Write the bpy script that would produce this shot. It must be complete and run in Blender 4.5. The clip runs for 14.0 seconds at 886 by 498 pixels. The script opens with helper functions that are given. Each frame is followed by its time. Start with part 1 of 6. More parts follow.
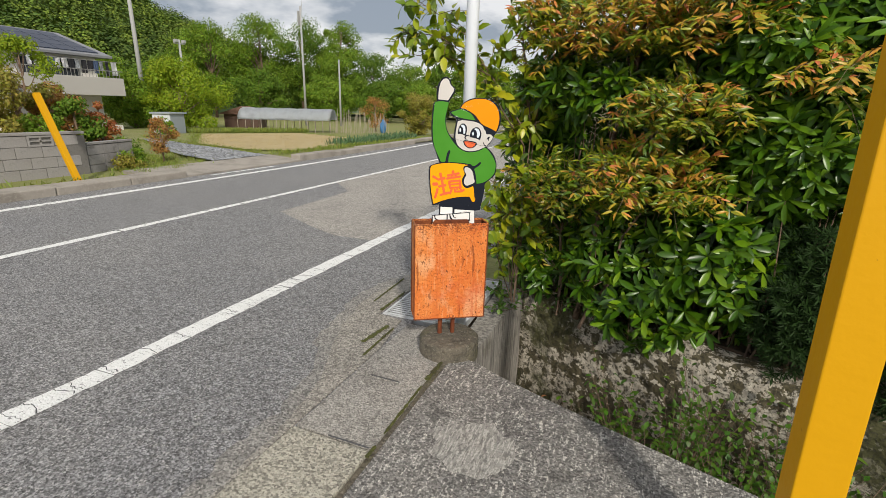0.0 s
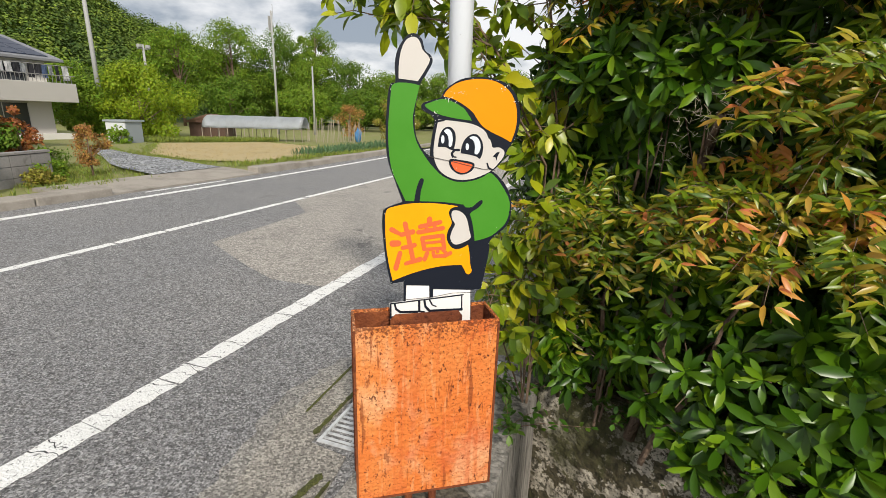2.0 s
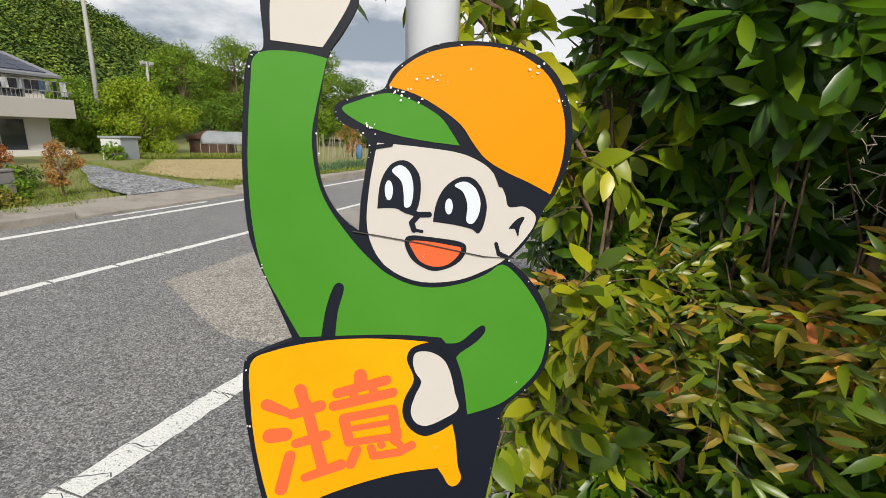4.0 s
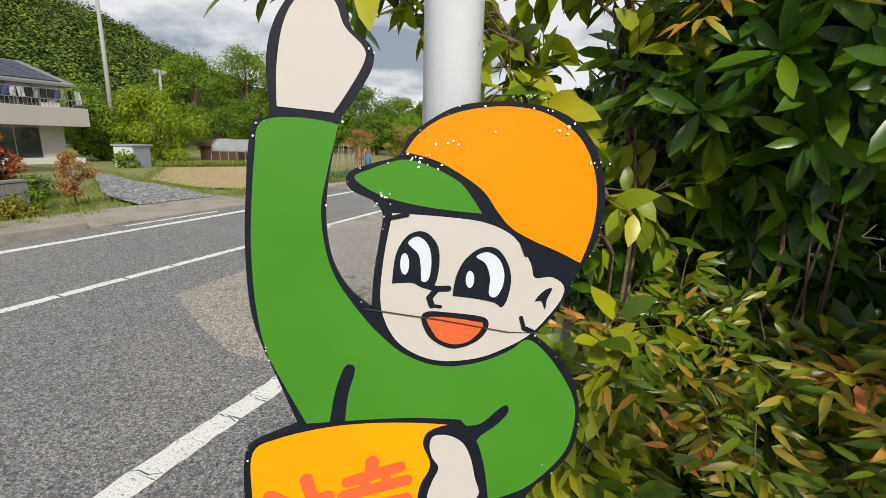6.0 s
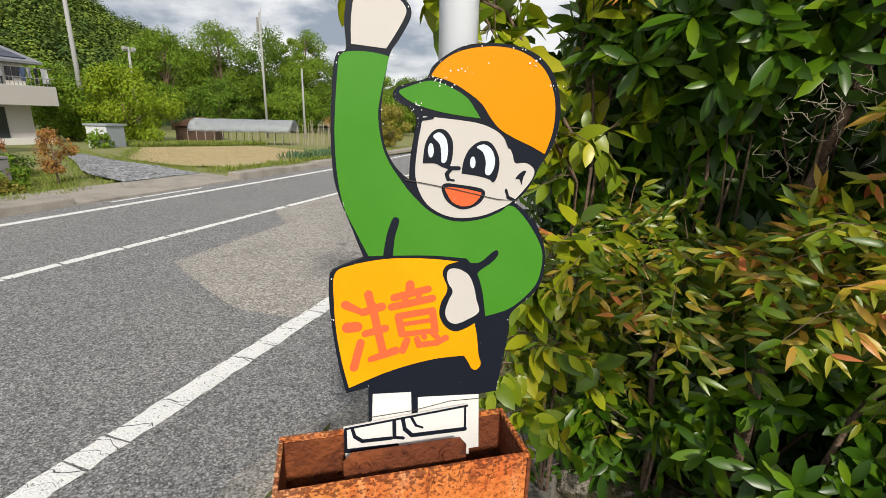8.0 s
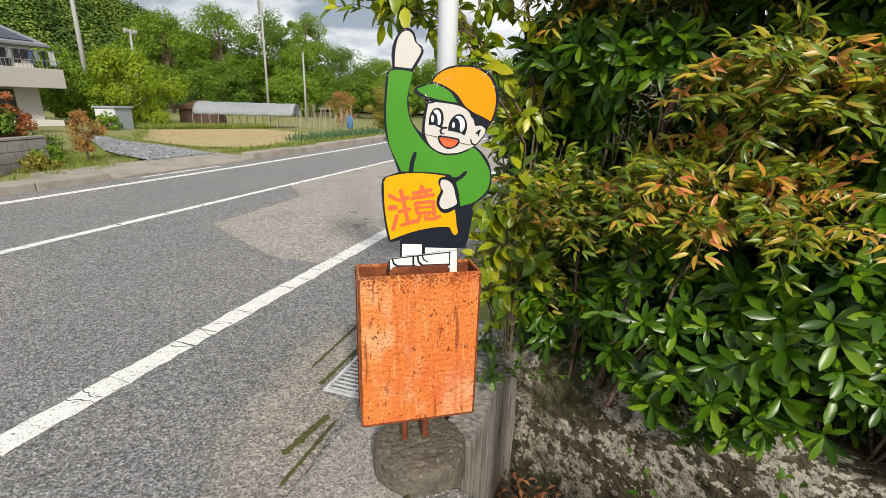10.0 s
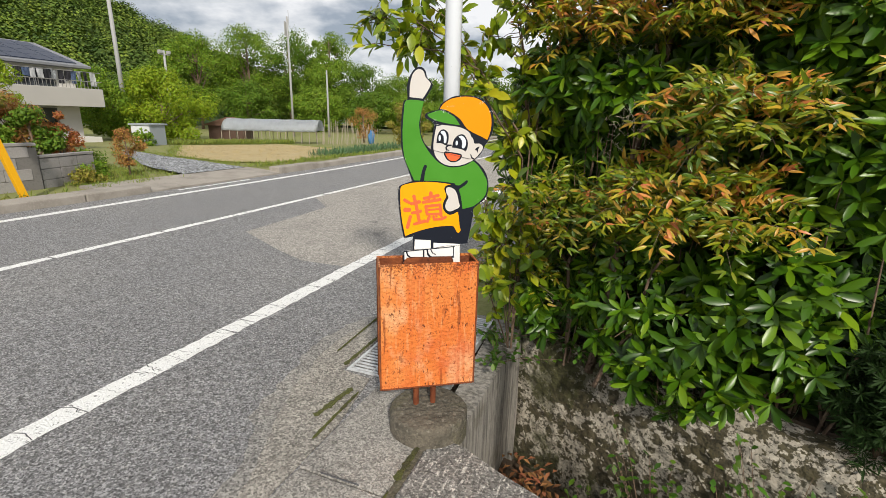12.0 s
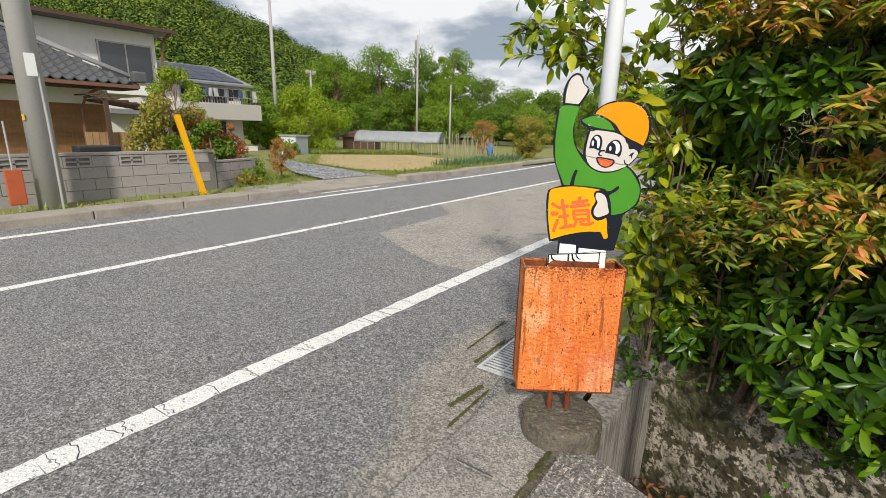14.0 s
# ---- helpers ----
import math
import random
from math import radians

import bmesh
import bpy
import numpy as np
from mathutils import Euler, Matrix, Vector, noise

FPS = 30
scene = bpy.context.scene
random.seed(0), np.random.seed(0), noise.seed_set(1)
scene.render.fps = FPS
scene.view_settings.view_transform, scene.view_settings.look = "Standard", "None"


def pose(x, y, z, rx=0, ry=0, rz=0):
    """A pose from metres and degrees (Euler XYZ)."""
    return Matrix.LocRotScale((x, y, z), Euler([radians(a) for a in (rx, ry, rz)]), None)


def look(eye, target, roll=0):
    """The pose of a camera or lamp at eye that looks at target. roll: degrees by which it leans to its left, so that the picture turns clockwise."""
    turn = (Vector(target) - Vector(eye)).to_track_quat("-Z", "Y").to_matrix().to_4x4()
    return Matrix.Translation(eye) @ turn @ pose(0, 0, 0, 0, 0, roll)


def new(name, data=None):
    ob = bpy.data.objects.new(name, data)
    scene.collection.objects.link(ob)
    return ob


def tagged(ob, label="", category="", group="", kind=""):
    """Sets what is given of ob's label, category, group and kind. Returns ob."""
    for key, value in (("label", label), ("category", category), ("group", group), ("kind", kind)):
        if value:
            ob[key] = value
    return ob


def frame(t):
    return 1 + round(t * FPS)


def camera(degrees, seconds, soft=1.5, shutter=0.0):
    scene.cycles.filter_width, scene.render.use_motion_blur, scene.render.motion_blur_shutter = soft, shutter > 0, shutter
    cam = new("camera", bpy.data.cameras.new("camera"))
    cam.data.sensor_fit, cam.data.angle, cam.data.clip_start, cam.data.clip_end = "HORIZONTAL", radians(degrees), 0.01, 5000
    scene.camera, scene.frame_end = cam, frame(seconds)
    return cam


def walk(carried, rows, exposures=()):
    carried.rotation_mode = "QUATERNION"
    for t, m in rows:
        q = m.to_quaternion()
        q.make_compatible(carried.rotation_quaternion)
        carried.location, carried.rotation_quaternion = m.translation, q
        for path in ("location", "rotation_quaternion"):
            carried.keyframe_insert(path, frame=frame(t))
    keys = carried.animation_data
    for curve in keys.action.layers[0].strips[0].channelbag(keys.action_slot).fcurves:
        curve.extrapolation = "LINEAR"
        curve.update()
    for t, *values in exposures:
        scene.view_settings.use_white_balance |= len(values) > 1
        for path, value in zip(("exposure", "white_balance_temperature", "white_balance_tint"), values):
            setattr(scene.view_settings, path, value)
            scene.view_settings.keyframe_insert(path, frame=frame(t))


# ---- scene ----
cam = camera(87.3, 14.0, soft=0.75)
PATH = [
    (0, (1.398, -0.395, 1.444), (0.682, 1.38, 0.862), 1.6),
    (0.5, (1.309, -0.118, 1.425), (0.618, 1.663, 0.831), 1.6),
    (1, (1.141, 0.182, 1.412), (0.459, 1.966, 0.82), 1.6),
    (1.5, (1.023, 0.511, 1.388), (0.359, 2.307, 0.81), 1.6),
    (2, (0.924, 0.852, 1.387), (0.285, 2.668, 0.842), 1.7),
    (2.5, (0.796, 1.14, 1.398), (0.168, 2.965, 0.874), 1.6),
    (3, (0.741, 1.341, 1.395), (0.111, 3.168, 0.879), 1.5),
    (3.5, (0.726, 1.56, 1.394), (0.081, 3.385, 0.891), 1.7),
    (4, (0.707, 1.657, 1.394), (0.046, 3.482, 0.912), 1.7),
    (4.2, (0.698, 1.667, 1.391), (0.035, 3.505, 0.967), 1.5),
    (6.3, (0.668, 1.716, 1.464), (-0.029, 3.534, 1.005), 1.7),
    (6.5, (0.676, 1.698, 1.456), (-0.013, 3.521, 1.005), 1.6),
    (7, (0.686, 1.631, 1.424), (0.013, 3.454, 0.952), 1.6),
    (7.5, (0.71, 1.536, 1.404), (0.068, 3.363, 0.903), 1.5),
    (8, (0.732, 1.406, 1.376), (0.119, 3.232, 0.841), 1.4),
    (8.5, (0.763, 1.268, 1.358), (0.158, 3.085, 0.782), 1.4),
    (9, (0.847, 1.104, 1.336), (0.238, 2.917, 0.75), 1.4),
    (9.2, (0.871, 1.006, 1.356), (0.288, 2.815, 0.733), 1.4),
    (11.3, (1.221, 0.258, 1.39), (0.547, 2.065, 0.86), 1.7),
    (11.5, (1.218, 0.271, 1.401), (0.537, 2.071, 0.859), 1.4),
    (12, (1.202, 0.27, 1.404), (0.515, 2.069, 0.865), 1.4),
    (12.5, (1.205, 0.273, 1.401), (0.506, 2.069, 0.866), 1.4),
    (13, (1.197, 0.274, 1.402), (0.452, 2.053, 0.874), 1.4),
    (13.5, (1.187, 0.257, 1.398), (0.308, 1.976, 0.876), 1.4),
    (14, (1.1, 0.134, 1.37), (-0.007, 1.722, 0.869), 1.4),
]
walk(cam, [(t, look(eye, target, roll)) for t, eye, target, roll in PATH],
     [(0, -0.25), (1, -0.20), (2, -0.09), (3, -0.09), (4, -0.17), (6.3, -0.24), (7, -0.24), (8, -0.14), (9, 0.0), (11.3, -0.08), (14, -0.09)])


# ---- light ----
SUN_EL, SUN_AZ = radians(34), radians(147)   # azimuth clockwise from +y
world = bpy.data.worlds.new("sky")
scene.world = world
world.use_nodes = True
wn, wl = world.node_tree.nodes, world.node_tree.links
wn.clear()
w_out, w_bg = wn.new("ShaderNodeOutputWorld"), wn.new("ShaderNodeBackground")
w_sky = wn.new("ShaderNodeTexSky")
w_sky.sky_type, w_sky.sun_disc = "NISHITA", False
w_sky.sun_elevation, w_sky.sun_rotation = SUN_EL, SUN_AZ
w_co, w_map = wn.new("ShaderNodeTexCoord"), wn.new("ShaderNodeMapping")
w_map.inputs["Scale"].default_value = (1.0, 1.0, 2.6)
w_noise = wn.new("ShaderNodeTexNoise")
w_noise.inputs["Scale"].default_value, w_noise.inputs["Detail"].default_value = 3.6, 8.0
w_noise.inputs["Roughness"].default_value = 0.52
w_ramp = wn.new("ShaderNodeValToRGB")
el = w_ramp.color_ramp.elements
el[0].position, el[0].color = 0.40, (4.6, 5.2, 6.1, 1)
el[1].position, el[1].color = 0.53, (12.8, 12.7, 12.7, 1)
w_mix = wn.new("ShaderNodeMix")
w_mix.data_type = "RGBA"
w_mix.inputs["Factor"].default_value = 0.86
wl.new(w_co.outputs["Generated"], w_map.inputs["Vector"])
wl.new(w_map.outputs["Vector"], w_noise.inputs["Vector"])
wl.new(w_noise.outputs["Fac"], w_ramp.inputs["Fac"])
wl.new(w_sky.outputs["Color"], w_mix.inputs["A"])
wl.new(w_ramp.outputs["Color"], w_mix.inputs["B"])
wl.new(w_mix.outputs["Result"], w_bg.inputs["Color"])
w_bg.inputs["Strength"].default_value = 0.085
wl.new(w_bg.outputs["Background"], w_out.inputs["Surface"])
sun = new("sun", bpy.data.lights.new("sun", "SUN"))
sun.data.energy, sun.data.angle, sun.data.color = 4.0, radians(4), (1.0, 0.93, 0.82)
sun.matrix_world = look((0, 0, 30), (-math.sin(SUN_AZ) * math.cos(SUN_EL), -math.cos(SUN_AZ) * math.cos(SUN_EL), 30 - math.sin(SUN_EL)))


# ---- materials ----
def mat(name, base, rough=0.7, metal=0.0, layers=(), bump=0.0, bump_scale=40.0, island=0.0, spec=0.5, subsurf=0.0, coat=0.0, hue=0.0, ramp=(), band=(), cells=()):
    """layers: (scale, low, high, colour, amount[, stretch]) noise layers painted over the base colour; cells: (stones per metre, amount, dark, light), loose grains of their own grey."""
    m = bpy.data.materials.new(name)
    m.use_nodes = True
    n, l = m.node_tree.nodes, m.node_tree.links
    b = n["Principled BSDF"]
    b.inputs["Roughness"].default_value, b.inputs["Metallic"].default_value = rough, metal
    b.inputs["Specular IOR Level"].default_value = spec
    b.inputs["Coat Weight"].default_value = coat
    co = n.new("ShaderNodeTexCoord").outputs["Object"]
    col = n.new("ShaderNodeRGB")
    col.outputs[0].default_value = (*base, 1)
    col = col.outputs[0]
    for k, layer in enumerate(layers):
        scale, lo, hi, colour, amount = layer[:5]
        mp = n.new("ShaderNodeMapping")
        mp.inputs["Location"].default_value = (3.1 * k, 1.7 * k, 0.6 * k)
        mp.inputs["Scale"].default_value = layer[5] if len(layer) > 5 else (1, 1, 1)
        tx = n.new("ShaderNodeTexNoise")
        tx.inputs["Scale"].default_value, tx.inputs["Detail"].default_value = scale, 6.0
        tx.inputs["Roughness"].default_value = 0.6
        mr = n.new("ShaderNodeMapRange")
        mr.inputs["From Min"].default_value, mr.inputs["From Max"].default_value = lo, hi
        mr.inputs["To Max"].default_value = amount
        mx = n.new("ShaderNodeMix")
        mx.data_type = "RGBA"
        mx.inputs["B"].default_value = (*colour, 1)
        l.new(co, mp.inputs["Vector"])
        l.new(mp.outputs["Vector"], tx.inputs["Vector"])
        l.new(tx.outputs["Fac"], mr.inputs["Value"])
        l.new(mr.outputs["Result"], mx.inputs["Factor"])
        l.new(col, mx.inputs["A"])
        col = mx.outputs["Result"]
    for scale, amount, dark, light in cells:
        vo = n.new("ShaderNodeTexVoronoi")
        vo.inputs["Scale"].default_value = scale
        l.new(co, vo.inputs["Vector"])
        sx = n.new("ShaderNodeSeparateColor")
        l.new(vo.outputs["Color"], sx.inputs[0])
        cr = n.new("ShaderNodeValToRGB")
        cr.color_ramp.elements[0].position, cr.color_ramp.elements[0].color = 0.12, (dark, dark, dark, 1)
        cr.color_ramp.elements[1].position, cr.color_ramp.elements[1].color = 0.95, (light, light, light, 1)
        mid = cr.color_ramp.elements.new(0.6)
        mid.color = (1, 1, 1, 1)
        l.new(sx.outputs[0], cr.inputs["Fac"])
        mx = n.new("ShaderNodeMix")
        mx.data_type, mx.blend_type = "RGBA", "MULTIPLY"
        mx.inputs["Factor"].default_value = amount
        l.new(col, mx.inputs["A"])
        l.new(cr.outputs["Color"], mx.inputs["B"])
        col = mx.outputs["Result"]
    if band:
        xyz = n.new("ShaderNodeSeparateXYZ")
        l.new(co, xyz.inputs[0])
        tx = n.new("ShaderNodeTexNoise")
        tx.inputs["Scale"].default_value, tx.inputs["Detail"].default_value = 120, 6.0
        l.new(co, tx.inputs["Vector"])
        m1 = n.new("ShaderNodeMapRange")
        m1.inputs["From Min"].default_value, m1.inputs["From Max"].default_value = band[0], band[1]
        m1.inputs["To Min"].default_value, m1.inputs["To Max"].default_value = -0.22, 0.06
        l.new(xyz.outputs["Z"], m1.inputs["Value"])
        ad = n.new("ShaderNodeMath")
        l.new(m1.outputs["Result"], ad.inputs[0])
        l.new(tx.outputs["Fac"], ad.inputs[1])
        m2 = n.new("ShaderNodeMapRange")
        m2.inputs["From Min"].default_value, m2.inputs["From Max"].default_value = 0.50, 0.57
        m2.inputs["To Max"].default_value = 0.8
        l.new(ad.outputs[0], m2.inputs["Value"])
        mx = n.new("ShaderNodeMix")
        mx.data_type = "RGBA"
        mx.inputs["B"].default_value = (*band[2], 1)
        l.new(m2.outputs["Result"], mx.inputs["Factor"])
        l.new(col, mx.inputs["A"])
        col = mx.outputs["Result"]
    if island:
        g = n.new("ShaderNodeNewGeometry")
        hs = n.new("ShaderNodeHueSaturation")
        mr = n.new("ShaderNodeMapRange")
        mr.inputs["To Min"].default_value, mr.inputs["To Max"].default_value = 1 - island, 1 + island
        l.new(g.outputs["Random Per Island"], mr.inputs["Value"])
        l.new(mr.outputs["Result"], hs.inputs["Value"])
        if hue:
            m2 = n.new("ShaderNodeMapRange")
            m2.inputs["To Min"].default_value, m2.inputs["To Max"].default_value = 0.5 - hue, 0.5 + hue
            ml = n.new("ShaderNodeMath")
            ml.operation = "FRACT"
            m3 = n.new("ShaderNodeMath")
            m3.operation, m3.inputs[1].default_value = "MULTIPLY", 7.31
            l.new(g.outputs["Random Per Island"], m3.inputs[0])
            l.new(m3.outputs[0], ml.inputs[0])
            l.new(ml.outputs[0], m2.inputs["Value"])
            l.new(m2.outputs["Result"], hs.inputs["Hue"])
        l.new(col, hs.inputs["Color"])
        col = hs.outputs["Color"]
    if ramp:
        g = n.new("ShaderNodeNewGeometry")
        cr = n.new("ShaderNodeValToRGB")
        es = cr.color_ramp.elements
        while len(es) < len(ramp):
            es.new(0.5)
        for e, (p, c) in zip(es, ramp):
            e.position, e.color = p, (*c, 1)
        l.new(g.outputs["Random Per Island"], cr.inputs["Fac"])
        col = cr.outputs["Color"]
    l.new(col, b.inputs["Base Color"])
    if subsurf:
        tr = n.new("ShaderNodeBsdfTranslucent")
        l.new(col, tr.inputs["Color"])
        ms = n.new("ShaderNodeMixShader")
        ms.inputs[0].default_value = subsurf
        l.new(b.outputs[0], ms.inputs[1])
        l.new(tr.outputs[0], ms.inputs[2])
        l.new(ms.outputs[0], n["Material Output"].inputs["Surface"])
    if bump:
        tx = n.new("ShaderNodeTexNoise")
        tx.inputs["Scale"].default_value, tx.inputs["Detail"].default_value = bump_scale, 5.0
        bp = n.new("ShaderNodeBump")
        bp.inputs["Strength"].default_value, bp.inputs["Distance"].default_value = min(1.0, bump), 0.01 * max(1.0, bump)
        l.new(co, tx.inputs["Vector"])
        l.new(tx.outputs["Fac"], bp.inputs["Height"])
        l.new(bp.outputs["Normal"], b.inputs["Normal"])
    return m


ASPHALT = mat("asphalt", (0.252, 0.250, 0.252), 0.92, layers=((0.7, 0.45, 0.65, (0.30, 0.292, 0.283), 0.6), (5, 0.5, 0.7, (0.18, 0.177, 0.174), 0.4), (26, 0.56, 0.62, (0.34, 0.33, 0.31), 0.45), (34, 0.46, 0.41, (0.09, 0.09, 0.09), 0.5)), cells=((125, 0.75, 0.3, 1.9), (50, 0.25, 0.5, 1.4)), bump=2.0, bump_scale=80)
ASPHALT_OLD = mat("old_asphalt", (0.36, 0.335, 0.30), 0.93, layers=((1.6, 0.5, 0.68, (0.25, 0.235, 0.215), 0.5), (2.5, 0.64, 0.67, (0.12, 0.115, 0.11), 0.6), (9, 0.5, 0.65, (0.40, 0.375, 0.34), 0.5)), cells=((90, 0.8, 0.4, 1.6),), bump=1.5, bump_scale=70)
CONCRETE = mat("worn_concrete", (0.36, 0.342, 0.31), 0.92, layers=((1.8, 0.42, 0.68, (0.19, 0.18, 0.165), 0.8), (11, 0.56, 0.66, (0.20, 0.19, 0.165), 0.6), (24, 0.58, 0.63, (0.44, 0.42, 0.38), 0.6)), cells=((140, 0.7, 0.35, 1.5),), bump=1.0, bump_scale=110)
CONCRETE_AGG = mat("exposed_aggregate_concrete", (0.36, 0.335, 0.295), 0.93, layers=((2.2, 0.45, 0.7, (0.25, 0.235, 0.21), 0.6), (7, 0.55, 0.65, (0.20, 0.19, 0.165), 0.5)), cells=((110, 0.65, 0.25, 1.6),), bump=1.6, bump_scale=95)
CONCRETE_PATCHY = mat("mottled_concrete", (0.175, 0.168, 0.158), 0.93, layers=((2.2, 0.42, 0.62, (0.25, 0.24, 0.22), 0.75), (30, 0.57, 0.60, (0.50, 0.48, 0.44), 0.85, (2.4, 0.6, 1)), (62, 0.57, 0.60, (0.48, 0.46, 0.42), 0.7), (5, 0.56, 0.64, (0.09, 0.085, 0.078), 0.6)), cells=((120, 0.75, 0.35, 1.6),), bump=1.2, bump_scale=90)
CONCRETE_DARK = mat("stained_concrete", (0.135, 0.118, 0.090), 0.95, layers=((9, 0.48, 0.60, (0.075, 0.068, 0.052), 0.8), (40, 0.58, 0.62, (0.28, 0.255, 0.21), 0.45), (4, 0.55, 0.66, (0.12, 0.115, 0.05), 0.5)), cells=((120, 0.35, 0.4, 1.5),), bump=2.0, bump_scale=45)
WALL_MOSS = mat("mossy_retaining_wall", (0.085, 0.072, 0.042), 0.97, layers=((3.2, 0.485, 0.50, (0.40, 0.365, 0.30), 0.95), (13, 0.52, 0.535, (0.070, 0.060, 0.030), 0.95), (30, 0.55, 0.57, (0.045, 0.040, 0.022), 0.85), (22, 0.575, 0.59, (0.50, 0.46, 0.38), 0.9), (2.0, 0.54, 0.58, (0.050, 0.052, 0.016), 0.8, (1, 1, 0.5)), (70, 0.57, 0.60, (0.03, 0.028, 0.018), 0.7)), bump=4.0, bump_scale=16)
HEADWALL = mat("streaked_headwall_concrete", (0.30, 0.28, 0.25), 0.95, layers=((22, 0.42, 0.6, (0.10, 0.095, 0.085), 0.85, (1, 1.6, 0.10)), (60, 0.5, 0.7, (0.46, 0.43, 0.38), 0.5, (1, 1, 0.2)), (5, 0.55, 0.7, (0.09, 0.08, 0.05), 0.6)), bump=1.0, bump_scale=40)
SOIL = mat("leaf_litter_soil", (0.075, 0.052, 0.034), 0.97, layers=((40, 0.5, 0.7, (0.16, 0.09, 0.05), 0.7), (9, 0.5, 0.7, (0.04, 0.03, 0.02), 0.7)), bump=2.0, bump_scale=40)
MOSS = mat("moss", (0.085, 0.095, 0.022), 0.98, layers=((60, 0.45, 0.65, (0.15, 0.15, 0.04), 0.7), (14, 0.5, 0.65, (0.05, 0.045, 0.02), 0.8)), bump=2.0, bump_scale=120)
PAINT_LINE = mat("white_road_paint", (0.80, 0.80, 0.78), 0.75, layers=((4, 0.5, 0.75, (0.66, 0.66, 0.64), 0.6), (38, 0.615, 0.635, (0.20, 0.197, 0.19), 0.9), (95, 0.61, 0.64, (0.24, 0.235, 0.23), 0.8)), bump=1.0, bump_scale=90)
CRACK = mat("crack_dark", (0.07, 0.07, 0.072), 0.95, layers=((90, 0.5, 0.7, (0.16, 0.16, 0.16), 0.6),))
STEEL = mat("galvanised_grate_steel", (0.62, 0.64, 0.65), 0.5, 0.25, layers=((20, 0.5, 0.7, (0.26, 0.26, 0.26), 0.6),), bump=0.3, bump_scale=80)
RUST = mat("rusty_orange_steel", (0.70, 0.190, 0.040), 0.72, layers=((2.8, 0.46, 0.60, (0.74, 0.28, 0.08), 0.8), (4, 0.54, 0.63, (0.82, 0.50, 0.28), 0.6, (1, 1, 0.55)), (26, 0.53, 0.60, (0.60, 0.13, 0.03), 0.5, (1, 1, 0.06)), (60, 0.57, 0.62, (0.78, 0.40, 0.19), 0.35, (1, 1, 0.12)), (40, 0.60, 0.63, (0.22, 0.05, 0.015), 0.7, (1, 1, 0.10)), (130, 0.59, 0.62, (0.30, 0.065, 0.018), 0.7), (80, 0.635, 0.65, (0.11, 0.028, 0.012), 0.9, (1, 1, 0.6)), (2.6, 0.57, 0.66, (0.58, 0.10, 0.026), 0.6), (17, 0.635, 0.66, (0.22, 0.05, 0.016), 0.7, (1, 1, 0.35))), bump=1.0, bump_scale=70, spec=0.25, band=(0.70, 0.82, (0.14, 0.036, 0.014)))
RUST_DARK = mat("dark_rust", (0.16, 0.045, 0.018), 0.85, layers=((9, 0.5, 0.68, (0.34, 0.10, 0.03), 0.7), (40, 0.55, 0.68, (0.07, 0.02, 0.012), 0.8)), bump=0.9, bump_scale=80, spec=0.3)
POLE_WHITE = mat("pale_painted_pole", (0.76, 0.80, 0.86), 0.5, layers=((3, 0.5, 0.8, (0.66, 0.69, 0.74), 0.5, (1, 1, 0.3)), (60, 0.68, 0.72, (0.10, 0.10, 0.10), 0.7)), bump=0.1, bump_scale=60)
YELLOW = mat("yellow_guard_paint", (0.64, 0.325, 0.004), 0.45, spec=0.2, layers=((3, 0.5, 0.75, (0.66, 0.36, 0.012), 0.6, (1, 1, 0.4)), (30, 0.70, 0.74, (0.18, 0.06, 0.02), 0.85)), bump=0.15, bump_scale=30)


def paint(name, c, worn=(0.75, 0.73, 0.70), rough=0.5):
    return mat(name, c, rough, spec=0.12, layers=((2.0, 0.4, 0.8, tuple(v * 0.86 for v in c), 0.7), (55, 0.715, 0.73, worn, 0.9)), bump=0.05, bump_scale=25)


P_BLACK = paint("black_sign_paint", (0.010, 0.013, 0.022))
P_GREEN = mat("green_sign_paint", (0.055, 0.235, 0.018), 0.48, spec=0.12, layers=((2.2, 0.4, 0.75, (0.085, 0.295, 0.036), 0.8), (60, 0.73, 0.745, (0.6, 0.66, 0.55), 0.8)), bump=0.05, bump_scale=25)
P_ORANGE = paint("orange_cap_paint", (0.84, 0.285, 0.001))
P_YELLOW = mat("yellow_flag_paint", (0.88, 0.345, 0.002), 0.48, spec=0.12, layers=((3.0, 0.42, 0.66, (0.88, 0.42, 0.003), 0.9), (60, 0.735, 0.745, (0.8, 0.8, 0.75), 0.8)), bump=0.05, bump_scale=25)
P_SKIN = paint("cream_sign_paint", (0.585, 0.555, 0.525), (0.4, 0.37, 0.33))
P_WHITE = paint("white_sign_paint", (0.80, 0.79, 0.77), (0.4, 0.37, 0.33))
P_RED = paint("red_orange_sign_paint", (0.80, 0.135, 0.045))
P_EYE = paint("pale_blue_sign_paint", (0.66, 0.72, 0.80))


# ---- small builders ----
def part(name, bm, material, parent=None, label="", smooth=False, kind=""):
    me = bpy.data.meshes.new(name)
    if isinstance(bm, tuple):
        me.from_pydata(*[[tuple(v) for v in a] for a in (bm[0],)], [], [tuple(int(i) for i in f) for f in bm[1]])
    else:
        bm.to_mesh(me)
        bm.free()
    for m in (material if isinstance(material, (list, tuple)) else [material]):
        me.materials.append(m)
    if smooth:
        me.polygons.foreach_set("use_smooth", [True] * len(me.polygons))
    ob = new(name, me)
    if parent is not None:
        ob.parent = parent
    return tagged(ob, label, kind=kind)


